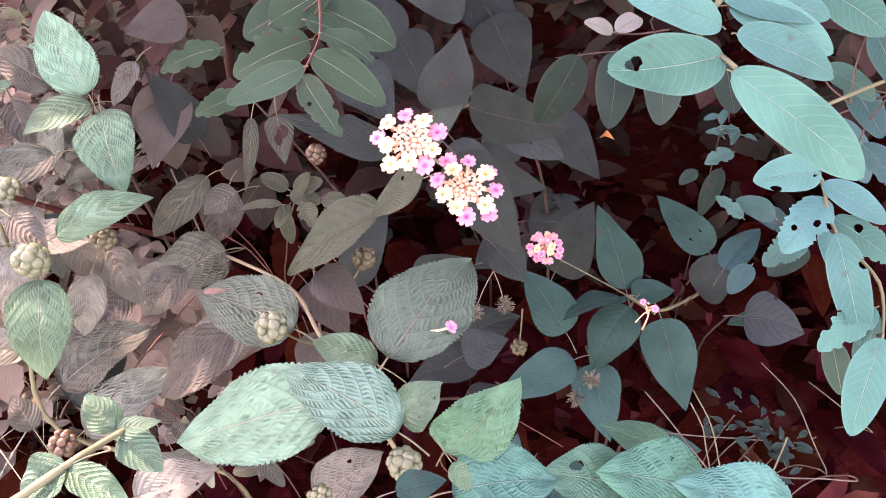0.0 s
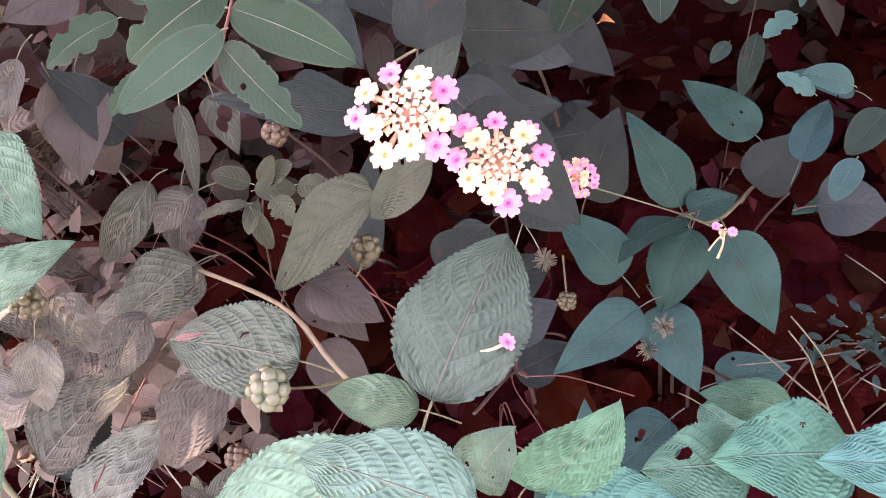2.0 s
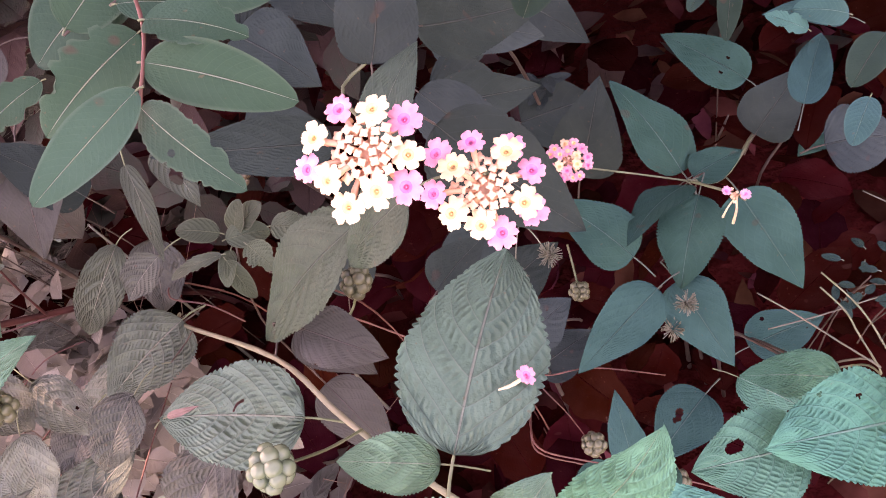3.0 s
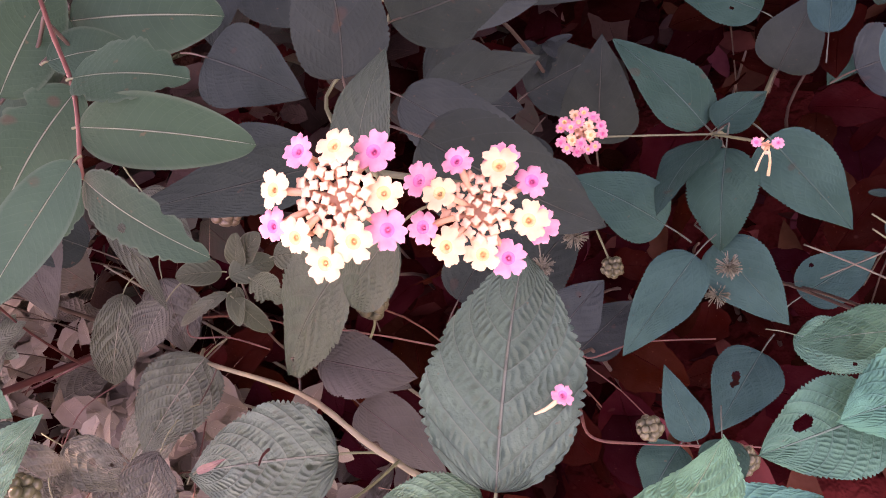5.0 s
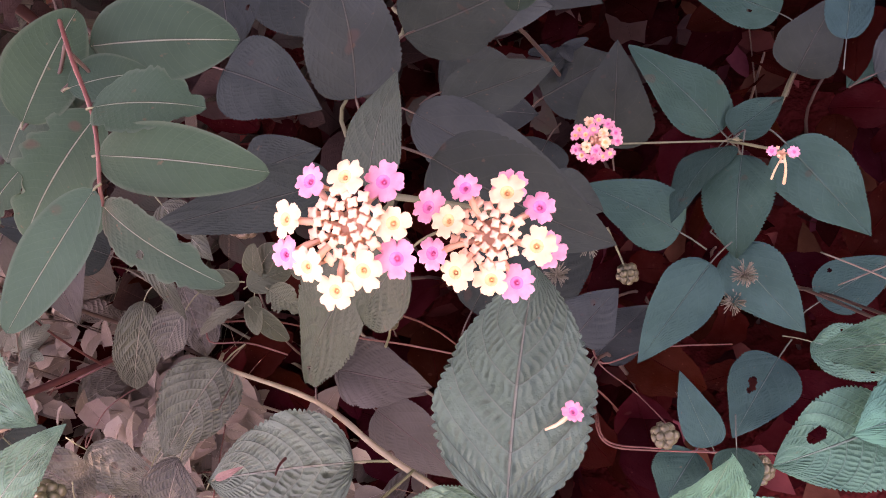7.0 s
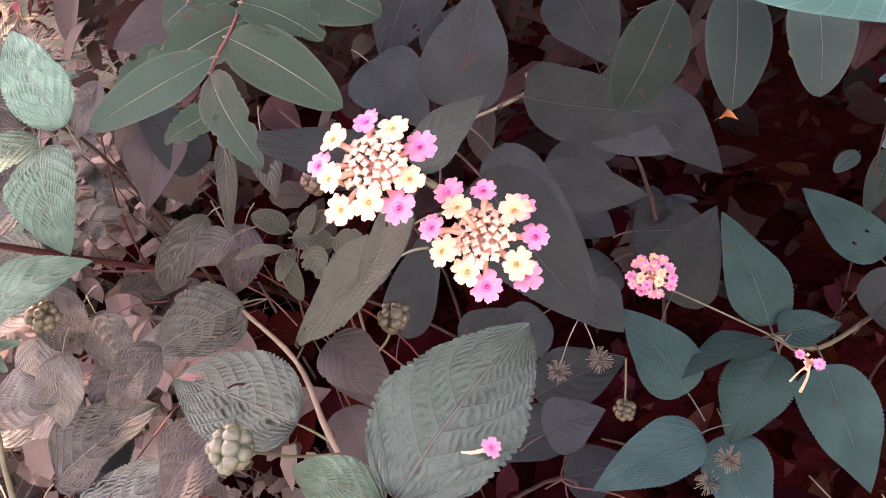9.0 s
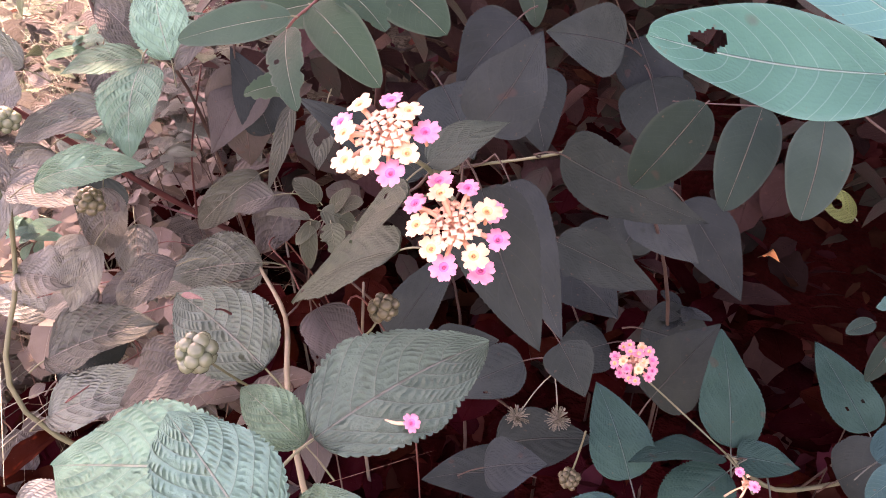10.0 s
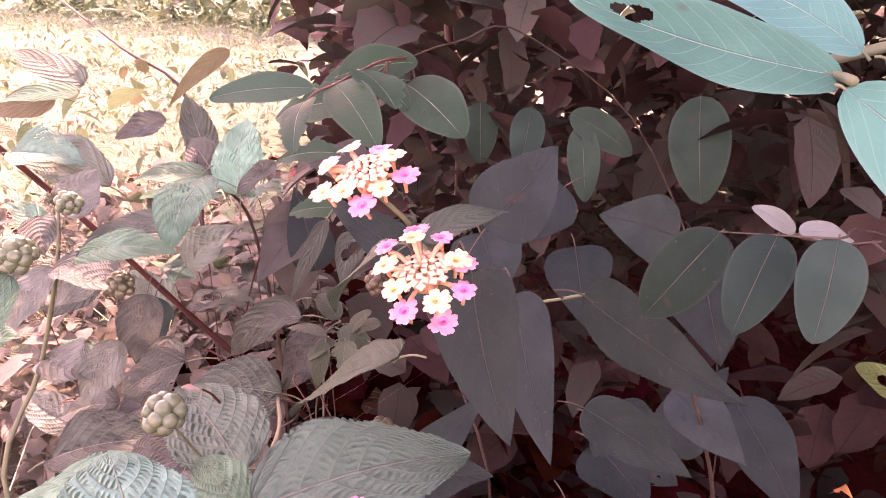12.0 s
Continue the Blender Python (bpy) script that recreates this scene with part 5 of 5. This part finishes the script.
leaflet(senna_a, SENNA, (-0.1105, 0.3801, 0.4574), (-0.1440, 0.3693, 0.4504), (0.0293, -0.6069, 0.7943), 0.0158, 0.08, ragged=True)
leaflet(senna_a, SENNA, (-0.1029, 0.3712, 0.4331), (-0.1297, 0.3619, 0.4267), (0.0136, -0.5881, 0.8087), 0.0152, 0.08, ragged=True)
leaflet(senna_a, SENNA, (-0.0569, 0.3124, 0.5049), (-0.0332, 0.3288, 0.5109), (0.3116, -0.6882, 0.6552), 0.0177, 0.08)
leaflet(senna_a, SENNA, (-0.0410, 0.3100, 0.5065), (-0.0267, 0.3141, 0.4957), (0.5940, -0.5566, 0.5808), 0.0110, 0.08)
senna_b = thing("senna_shrub", "senna with large smooth teal leaflets close to the path", "shrub", (0.36, 0.42, 0.0), "senna shrubs")
stem(senna_b, [(0.36, 0.42, 0.0), (0.36, 0.42, 0.35), (0.24, 0.34, 0.56), (0.1150, 0.2658, 0.5290), (0.1122, 0.2289, 0.5251)], 0.0022, 0.0008, STEM, "rachis", "pale green leaf stalk")
stem(senna_b, [(0.36, 0.42, 0.20), (0.33, 0.36, 0.45), (0.1666, 0.2879, 0.4664), (0.1676, 0.2605, 0.4527), (0.1706, 0.2424, 0.4410), (0.1845, 0.2259, 0.4297), (0.1828, 0.2074, 0.4182)], 0.0010, 0.0006, STEM, "rachis")
stem(senna_b, [(0.36, 0.42, 0.20), (0.30, 0.42, 0.42), (0.1358, 0.4057, 0.4549), (0.1128, 0.3289, 0.4727), (0.0955, 0.3437, 0.4663), (0.0777, 0.3476, 0.4629), (0.0665, 0.3476, 0.4619)], 0.0005, 0.00025, STEM_DIM, "rachis")
leaflet(senna_b, TEALS, (0.1101, 0.2360, 0.5252), (0.0706, 0.2112, 0.5364), (0.4569, -0.3642, 0.8115), 0.0209, -0.03, holes=((0.79, -0.22, 0.045), (0.73, -0.32, 0.045), (0.76, -0.08, 0.03)))
leaflet(senna_b, TEALS, (0.1111, 0.2288, 0.5239), (0.1598, 0.2218, 0.4861), (0.2620, -0.8315, 0.4899), 0.0188, 0.08)
leaflet(senna_b, TEALS, (0.1119, 0.2487, 0.5284), (0.0794, 0.2457, 0.5420), (0.3242, -0.7119, 0.6230), 0.0130, 0.08)
leaflet(senna_b, TEALS, (0.1154, 0.2445, 0.5280), (0.1529, 0.2495, 0.5077), (0.4470, -0.5751, 0.6852), 0.0151, 0.08)
leaflet(senna_b, TEALS, (0.1178, 0.2646, 0.5274), (0.1528, 0.2549, 0.5132), (0.1130, -0.6649, 0.7383), 0.0143, 0.08)
leaflet(senna_b, TEALS, (0.1150, 0.2672, 0.5303), (0.1521, 0.2635, 0.5222), (0.1123, -0.6107, 0.7839), 0.0144, 0.08)
leaflet(senna_b, TEALS, (0.1528, 0.2799, 0.5245), (0.1763, 0.2698, 0.5114), (0.0701, -0.7258, 0.6844), 0.0172, 0.08)
leaflet(senna_b, TEALS, (0.1665, 0.2625, 0.4563), (0.1397, 0.2581, 0.4550), (0.0252, -0.4189, 0.9077), 0.0163, 0.08, holes=((0.12, 0.35, 0.035), (0.75, 0.8, 0.06)))
leaflet(senna_b, TEALS, (0.1686, 0.2547, 0.4481), (0.1504, 0.2387, 0.4340), (-0.2655, -0.4522, 0.8515), 0.0168, 0.08, ragged=True, holes=((0.4, 0.4, 0.05), (0.62, -0.3, 0.04)))
leaflet(senna_b, TEALS, (0.1674, 0.2371, 0.4461), (0.1763, 0.2072, 0.4144), (-0.1734, -0.7391, 0.6509), 0.0142, 0.08, holes=((0.3, 0.9, 0.04), (0.7, -0.95, 0.05)))
leaflet(senna_b, TEALS, (0.1820, 0.2176, 0.4244), (0.1596, 0.2049, 0.4141), (-0.2294, -0.3372, 0.9131), 0.0125, 0.08, ragged=True)
leaflet(senna_b, TEALS, (0.1788, 0.2025, 0.4251), (0.1662, 0.1765, 0.4001), (-0.3664, -0.5476, 0.7522), 0.0143, 0.08)
leaflet(senna_b, TEALS, (0.1671, 0.2589, 0.4526), (0.1926, 0.2490, 0.4394), (0.1447, -0.6349, 0.7589), 0.0118, 0.08)
leaflet(senna_b, TEALS, (0.1713, 0.2496, 0.4426), (0.1968, 0.2374, 0.4271), (0.1381, -0.6553, 0.7426), 0.0129, 0.08, ragged=True, holes=((0.3, 0.3, 0.05),))
leaflet(senna_b, TEALS, (0.1831, 0.2505, 0.4105), (0.1750, 0.2637, 0.4249), (-0.0710, -0.7557, 0.6511), 0.0091, 0.08)
leaflet(senna_b, SENNA, (0.1886, 0.2443, 0.3719), (0.1932, 0.2263, 0.3531), (-0.1646, -0.7349, 0.6579), 0.0119, 0.08)
leaflet(senna_b, SENNA_SHADE, (0.1128, 0.3289, 0.4727), (0.1127, 0.3103, 0.4465), (0.0202, -0.8147, 0.5796), 0.0178, 0.08)
leaflet(senna_b, SENNA_SHADE, (0.0955, 0.3437, 0.4663), (0.0906, 0.3166, 0.4409), (0.1259, -0.6916, 0.7112), 0.0188, 0.08)
leaflet(senna_b, SENNA_SHADE, (0.0777, 0.3476, 0.4629), (0.0583, 0.3384, 0.4302), (0.0056, -0.9636, 0.2674), 0.0218, 0.08)
leaflet(senna_b, SENNA_SHADE, (0.0063, 0.6205, 0.4750), (0.0212, 0.6010, 0.4056), (0.2036, -0.9304, 0.3048), 0.0398, 0.08)
leaflet(senna_b, SENNA_SHADE, (-0.0408, 0.5259, 0.4621), (-0.0297, 0.5142, 0.4173), (0.3378, -0.8869, 0.3153), 0.0196, 0.08)
leaflet(senna_b, SENNA_SHADE, (-0.0481, 0.5241, 0.4684), (-0.0111, 0.5366, 0.4454), (0.4660, -0.8331, 0.2981), 0.0205, 0.08)
leaflet(senna_b, SENNA_SHADE, (-0.0903, 0.5588, 0.4635), (-0.0883, 0.5436, 0.4234), (0.3830, -0.8576, 0.3432), 0.0229, 0.08)
leaflet(senna_b, SENNA_SHADE, (-0.1443, 0.5865, 0.4587), (-0.1349, 0.5742, 0.4150), (0.4469, -0.8317, 0.3294), 0.0253, 0.08)
leaflet(senna_b, PALES, (0.0979, 0.3757, 0.4592), (0.0826, 0.3732, 0.4668), (0.4357, -0.5980, 0.6728), 0.0083, 0.08)
leaflet(senna_b, PALES, (0.0993, 0.3760, 0.4593), (0.1156, 0.3995, 0.4541), (0.4704, -0.1352, 0.8720), 0.0110, 0.08)
leaflet(senna_b, LIME, (0.1460, 0.4055, 0.3932), (0.1267, 0.4041, 0.4030), (0.4010, -0.5853, 0.7047), 0.0130, 0.08, holes=((0.5, 0.0, 0.1),))
leaflet(senna_b, TEALM, (0.1820, 0.3982, 0.3624), (0.1628, 0.3884, 0.3616), (0.1562, -0.3822, 0.9108), 0.0110, 0.08, ragged=True)
leaflet(senna_b, TEALM, (0.1949, 0.3209, 0.4609), (0.2100, 0.3030, 0.4409), (-0.0732, -0.7712, 0.6324), 0.0135, 0.08)
leaflet(senna_b, TEALM, (0.1980, 0.3255, 0.4365), (0.2126, 0.3046, 0.4134), (-0.0881, -0.7655, 0.6373), 0.0143, 0.08)
leaflet(senna_b, TEALM, (0.1793, 0.3152, 0.4713), (0.2022, 0.3060, 0.4591), (0.1008, -0.6917, 0.7151), 0.0112, 0.08)
leaflet(senna_b, TEALM, (0.2006, 0.3008, 0.4397), (0.2166, 0.2874, 0.4241), (0.0104, -0.7529, 0.6580), 0.0126, 0.08, ragged=True)
leaflet(senna_b, TEALM, (0.1915, 0.3089, 0.4921), (0.2025, 0.2917, 0.4733), (-0.1462, -0.7719, 0.6186), 0.0122, 0.08)
leaflet(senna_b, SENNA_SHADE, (0.1499, 0.3506, 0.4536), (0.1536, 0.3334, 0.4356), (-0.1428, -0.7298, 0.6686), 0.0151, 0.08)
leaflet(senna_b, TEALM, (0.1868, 0.2928, 0.3902), (0.1659, 0.2822, 0.3818), (-0.1695, -0.3811, 0.9089), 0.0149, 0.08, ragged=True)
leaflet(senna_b, TEALM, (0.1737, 0.3106, 0.3525), (0.1612, 0.2993, 0.3424), (-0.2594, -0.4652, 0.8464), 0.0118, 0.08)
leaflet(senna_b, TEALM, (0.1927, 0.2245, 0.3771), (0.2016, 0.2404, 0.3922), (-0.3628, -0.5272, 0.7684), 0.0106, 0.08)
leaflet(senna_b, TEALM, (0.2141, 0.3854, 0.3183), (0.1894, 0.3933, 0.3276), (0.1298, -0.5551, 0.8216), 0.0151, 0.08)
leaflet(senna_b, TEALM, (0.1934, 0.3845, 0.3200), (0.1767, 0.3948, 0.3303), (0.0805, -0.6330, 0.7700), 0.0098, 0.08, ragged=True)
leaflet(senna_b, SENNA_SHADE, (0.2492, 0.4018, 0.2759), (0.2218, 0.3844, 0.2651), (-0.1770, -0.2991, 0.9377), 0.0205, 0.08)
leaflet(senna_b, SENNA_SHADE, (0.2174, 0.5079, 0.2616), (0.1979, 0.4764, 0.2387), (-0.2332, -0.4741, 0.8490), 0.0152, 0.08)
leaflet(senna_b, SENNA_SHADE, (0.1975, 0.5056, 0.2621), (0.1826, 0.4959, 0.2562), (-0.1120, -0.3905, 0.9138), 0.0112, 0.08)

# ---- loose stems ----
red = thing("dead_branch", "dark red woody branch leaning among the weeds", "branch", (-0.25, 0.60, 0.0))
stem(red, [(-0.25, 0.60, 0.0), (-0.258, 0.57, 0.10), (-0.283, 0.522, 0.185), (-0.319, 0.461, 0.274), (-0.352, 0.400, 0.365), (-0.385, 0.335, 0.455)], 0.0030, 0.0021, STEM_RED, "wood")
stem(red, [(-0.300, 0.493, 0.226), (-0.345, 0.500, 0.222), (-0.400, 0.505, 0.226)], 0.0011, 0.0007, STEM_RED, "side_shoot")
stem(red, [(-0.303, 0.486, 0.235), (-0.288, 0.483, 0.300), (-0.262, 0.486, 0.372)], 0.0010, 0.0005, STEM_RED, "side_shoot")
red2 = thing("bush_stem", "dark red upright stem of the bush", "stem", (-0.30, 0.74, 0.0))
stem(red2, [(-0.30, 0.74, 0.0), (-0.2623, 0.7698, 0.3244), (-0.3282, 0.8376, 0.5260), (-0.31, 0.76, 0.9)], 0.006, 0.004, STEM_RED, "wood")
for mat, pts in (
    (STEM_GREY, ((0.2554, 0.3099, 0.1700), (0.2456, 0.3381, 0.1856), (0.2295, 0.3674, 0.1888))),
    (STEM_GREY, ((0.2930, 0.3444, 0.1577), (0.2829, 0.3579, 0.1584), (0.2726, 0.3712, 0.1588))),
    (STEM, ((0.1631, 0.2490, 0.2479), (0.1611, 0.2714, 0.2567), (0.1532, 0.2918, 0.2640))),
    (STEM, ((0.1604, 0.2677, 0.2386), (0.1599, 0.2789, 0.2429), (0.1542, 0.2917, 0.2495))),
    (STEM_GREY, ((0.1505, 0.2673, 0.2394), (0.1392, 0.2849, 0.2443), (0.1277, 0.3012, 0.2481))),
    (STEM_GREY, ((0.1934, 0.2994, 0.1954), (0.1648, 0.2994, 0.1988), (0.1354, 0.3005, 0.2034))),
    (STEM, ((0.1691, 0.2111, 0.2802), (0.1773, 0.2242, 0.2925), (0.1839, 0.2351, 0.3029))),
    (STEM_GREY, ((0.2368, 0.2622, 0.2096), (0.2053, 0.2622, 0.2134), (0.1865, 0.2703, 0.2238)))):
    foot = Vector(pts[0])
    g = thing("grass_stalk", "dry bent grass stalk in the shade", "grass stalk", (foot.x, foot.y + 0.05, 0.0), "grass stalks")
    along = (foot - Vector(pts[1])).normalized()
    low = foot + along * 0.02
    stem(g, [(foot.x, foot.y + 0.05, 0.0), (low.x, low.y + 0.04, low.z * 0.6), low + Vector((0, 0.012, -0.015)), low, foot, *pts[1:]], 0.0006, 0.0004, mat, "stalk")


# ---- small-leaved weeds ----
def sprig(at, top, count, size, mat, label, seed, spread=0.006):
    """A thin stalk with small rounded leaves at its head."""
    rnd = random.Random(seed)
    at = Vector(at)
    w = thing("weed_sprig", label, "weed", (at.x + top[0], at.y + top[1], 0.0), "small weeds")
    stem(w, [(at.x + top[0], at.y + top[1], 0.0), at + Vector((top[0] * 0.6, top[1] * 0.6, -0.08)), at], 0.0006, 0.0004, STEM_DIM)
    for k in range(count):
        a = k * 2.4 + rnd.uniform(-0.3, 0.3)
        b = at - Vector((0, 0, 0.004 * (k // 4))) + Vector((rnd.gauss(0, spread), rnd.gauss(0, spread), rnd.gauss(0, spread * 0.5)))
        d = Vector((math.cos(a), math.sin(a), rnd.uniform(-0.3, 0.2))) * size * rnd.uniform(0.7, 1.2)
        leaflet(w, mat, b, b + d, (rnd.uniform(-0.3, 0.3), rnd.uniform(-0.5, 0.0), 0.9), size * 0.42, 0.08)
    return w


round_weed = thing("weed_sprig", "weed with small rounded olive-green leaves, some nibbled", "weed", (-0.1085, 0.3563, 0.0), "small weeds")
stem(round_weed, [(-0.1085, 0.3563, 0.0), (-0.1085, 0.3563, 0.2612), (-0.0889, 0.3333, 0.3501), (-0.0779, 0.3393, 0.3836)], 0.0006, 0.0004, STEM_DIM)
leaflet(round_weed, OLIVE_DIM, (-0.0805, 0.3399, 0.3903), (-0.0956, 0.3430, 0.3981), (0.3585, -0.3937, 0.8465), 0.0106, 0.08)
leaflet(round_weed, OLIVE_DIM, (-0.0811, 0.3405, 0.3852), (-0.0647, 0.3431, 0.3773), (0.4523, -0.2736, 0.8489), 0.0126, 0.08)
leaflet(round_weed, OLIVE_DIM, (-0.0748, 0.3457, 0.3840), (-0.0617, 0.3473, 0.3898), (-0.3363, -0.3783, 0.8624), 0.0107, 0.08)
leaflet(round_weed, OLIVE_DIM, (-0.0609, 0.3375, 0.3855), (-0.0454, 0.3322, 0.3811), (0.1426, -0.3460, 0.9273), 0.0126, 0.08, ragged=True)
leaflet(round_weed, OLIVE_DIM, (-0.0851, 0.3367, 0.3818), (-0.1110, 0.3383, 0.3779), (-0.1612, -0.3025, 0.9394), 0.0068, 0.08, ragged=True)
leaflet(round_weed, OLIVE_DIM, (-0.0824, 0.3399, 0.3790), (-0.0885, 0.3271, 0.3724), (-0.0282, -0.4464, 0.8944), 0.0083, 0.08)
leaflet(round_weed, OLIVE_DIM, (-0.0727, 0.3347, 0.3840), (-0.0658, 0.3242, 0.3753), (0.1866, -0.5502, 0.8139), 0.0117, 0.08, ragged=True)
leaflet(round_weed, OLIVE_DIM, (-0.0845, 0.3350, 0.3799), (-0.0818, 0.3254, 0.3613), (0.1744, -0.8666, 0.4675), 0.0088, 0.08)
leaflet(round_weed, OLIVE_DIM, (-0.0781, 0.3439, 0.3826), (-0.0693, 0.3503, 0.3938), (-0.3544, -0.6665, 0.6558), 0.0093, 0.08)
sprig((-0.2264, 0.4775, 0.3295), (0.0, 0.05), 12, 0.02, GREY, "weed with small rounded grey-green leaves", 3)
sprig((-0.3474, 0.5318, 0.2813), (0.0, 0.05), 14, 0.022, GREY, "weed with small rounded grey-green leaves", 4)
sprig((-0.3211, 0.5166, 0.3154), (0.0, 0.05), 14, 0.022, GREY, "weed with small rounded grey-green leaves", 5)
sprig((0.1875, 0.2990, 0.2243), (0.0, 0.03), 16, 0.0095, WEED, "weed with tiny rounded teal leaves", 6, 0.011)
sprig((0.2056, 0.2908, 0.2138), (0.0, 0.03), 16, 0.0095, WEED, "weed with tiny rounded teal leaves", 7, 0.011)
sprig((0.2239, 0.2918, 0.1983), (0.0, 0.03), 14, 0.010, WEED, "weed with tiny rounded teal leaves", 8, 0.011)
sprig((0.0852, 0.5285, 0.2136), (0.0, 0.03), 8, 0.022, SHADE_TONE, "weed with small dark oval leaves", 9)
sprig((-0.0939, 0.2274, 0.2996), (0.0, 0.03), 10, 0.022, GREY, "weed with small oval grey-green leaves", 10)
sprig((-0.1391, 0.2381, 0.2871), (0.0, 0.03), 10, 0.022, GREY, "weed with small oval grey-green leaves", 11)
sprig((0.1692, 0.3818, 0.3971), (0.05, 0.16), 10, 0.011, TEALM, "weed with small ragged teal leaves", 12)
sprig((-0.3584, 0.4887, 0.3777), (0.0, 0.03), 12, 0.024, PALE, "weed with small rounded grey-green leaves", 20)
sprig((-0.3117, 0.5028, 0.3447), (0.0, 0.03), 12, 0.024, GREY, "weed with small rounded grey-green leaves", 21)
sprig((-0.3957, 0.4939, 0.2934), (0.0, 0.03), 12, 0.024, PALE, "weed with small rounded grey-green leaves", 22)
sprig((-0.3171, 0.4799, 0.2963), (0.0, 0.03), 10, 0.024, GREY, "weed with small rounded grey-green leaves", 23)
sprig((-0.4020, 0.4104, 0.2488), (0.0, 0.03), 12, 0.024, PALE, "weed with small rounded grey-green leaves", 24)
sprig((-0.4280, 0.5413, 0.3057), (0.0, 0.03), 12, 0.024, GREY, "weed with small rounded grey-green leaves", 25)
sprig((-0.3470, 0.5524, 0.3667), (0.0, 0.03), 12, 0.024, PALE, "weed with small rounded grey-green leaves", 26)
sprig((-0.4467, 0.4011, 0.2906), (0.0, 0.03), 10, 0.024, GREY, "weed with small rounded grey-green leaves", 27)

twig = thing("dry_twig", "thin dark dry twig in front of the bright field", "twig", (-0.5364, 0.6447, 0.4145))
stem(twig, [(-0.7788, 0.6638, 0.5104), (-0.6078, 0.6227, 0.4638), (-0.5364, 0.6447, 0.4145), (-0.4903, 0.6145, 0.2735)], 0.0012, 0.0022, STEM_DIM, "wood")
far_flower = thing("lantana_flower", "rose-coloured flower head among the sunlit weeds", "flower", (-0.8180, 0.6730, 0.2877))
fc = Vector((-0.8316, 0.6909, 0.3513))
stem(far_flower, [(-0.8180, 0.6730, 0.2877), fc], 0.001, 0.0008, STEM)
flower_head(far_flower, fc, (0.3, -0.5, 0.8), [(fc + Vector((0.011 * math.cos(k * 0.7), 0.011 * math.sin(k * 0.7), 0.002)), ROSE_FLORETS) for k in range(9)], 0.011, "rose lantana flower head", 0.0045, 8, 6)

for pts in (
    ((-0.2043, 0.2634, 0.2837), (-0.1865, 0.3140, 0.2868), (-0.1736, 0.3567, 0.2833)),
    ((-0.2804, 0.3182, 0.2881), (-0.2682, 0.3422, 0.2812), (-0.2500, 0.3685, 0.2758)),
    ((0.0135, 0.3233, 0.2002), (0.0414, 0.3250, 0.1827), (0.0809, 0.3164, 0.1551)),
    ((-0.0018, 0.2767, 0.2195), (0.0176, 0.2664, 0.2077), (0.0640, 0.2482, 0.1840)),
    ((-0.0666, 0.3300, 0.3381), (-0.0496, 0.3232, 0.3169), (-0.0315, 0.3155, 0.2948)),
    ((-0.1519, 0.3849, 0.3158), (-0.1346, 0.3773, 0.3076), (-0.1202, 0.3662, 0.2970)),
    ((0.0044, 0.3624, 0.1077), (0.0158, 0.3400, 0.0888), (0.0256, 0.3052, 0.0862)),
    ((-0.0076, 0.2960, 0.1620), (0.0153, 0.2841, 0.1484), (0.0444, 0.2713, 0.1329)),
    ((0.0391, 0.2679, 0.1567), (0.0676, 0.2568, 0.1426), (0.0894, 0.2455, 0.1297)),
    ((-0.2918, 0.3610, 0.2229), (-0.2637, 0.3788, 0.2311), (-0.2319, 0.3976, 0.2389)),
    ((-0.3956, 0.4855, 0.2186), (-0.3690, 0.4991, 0.2226), (-0.3471, 0.5113, 0.2272)),
    ((-0.3326, 0.4380, 0.2231), (-0.3085, 0.4538, 0.2286), (-0.2810, 0.4621, 0.2225))):
    g = thing("red_stalk", "thin reddish weed stalk low in the shade", "weed stalk", (pts[0][0], pts[0][1] + 0.06, 0.0), "red stalks")
    stem(g, [(pts[0][0], pts[0][1] + 0.06, 0.0), (pts[0][0], pts[0][1] + 0.06, pts[0][2] * 0.6), (pts[0][0], pts[0][1] + 0.02, pts[0][2] * 0.95), *pts], 0.0006, 0.0004, STEM_ROSE, "stalk")


# ---- canes and twigs that carry the leaves ----
for plant in (shrub_a, shrub_b, shrub_c, senna_a, senna_b):
    lines = list(STEM_LINES.get(plant, []))
    bark = STEM_GREY if plant == shrub_b else STEM_DIM
    wide = {shrub_b: 0.26, senna_a: 0.09, senna_b: 0.09}.get(plant, 0.15)
    far = {}
    for foot in LEAF_FEET.get(plant, []):
        close = min(lines, key=lambda q: (q - foot).length)
        if (close - foot).length < 0.025 or plant in (senna_a, senna_b):
            if 0.003 < (close - foot).length < 0.04:
                stem(plant, [foot, (foot + close) / 2 + Vector((0, 0.003, -0.003)), close], 0.0004, 0.0005, bark, "twig")
        else:
            far.setdefault((round(foot.x / wide), round(foot.y / wide)), []).append(foot)
    for feet in far.values():
        mid = sum(feet, Vector()) / len(feet)
        low = min(f.z for f in feet)
        top = Vector((mid.x, max(f.y for f in feet) + 0.035, max(0.05, min(mid.z - 0.06, low - 0.01))))
        root = top.lerp(Vector((plant.location.x, plant.location.y, 0)), 0.25)
        stem(plant, [(root.x, root.y + 0.03, 0.0), (root.x, root.y + 0.03, top.z * 0.5), top], 0.0016, 0.0008, bark, "cane")
        for f in feet:
            if (top - f).length > 0.035:
                continue
            away = f + Vector((0, 0.5, -0.5)) * min(0.04, (top - f).length * 0.6)
            stem(plant, [f, away, top], 0.0004, 0.0007, bark, "twig")
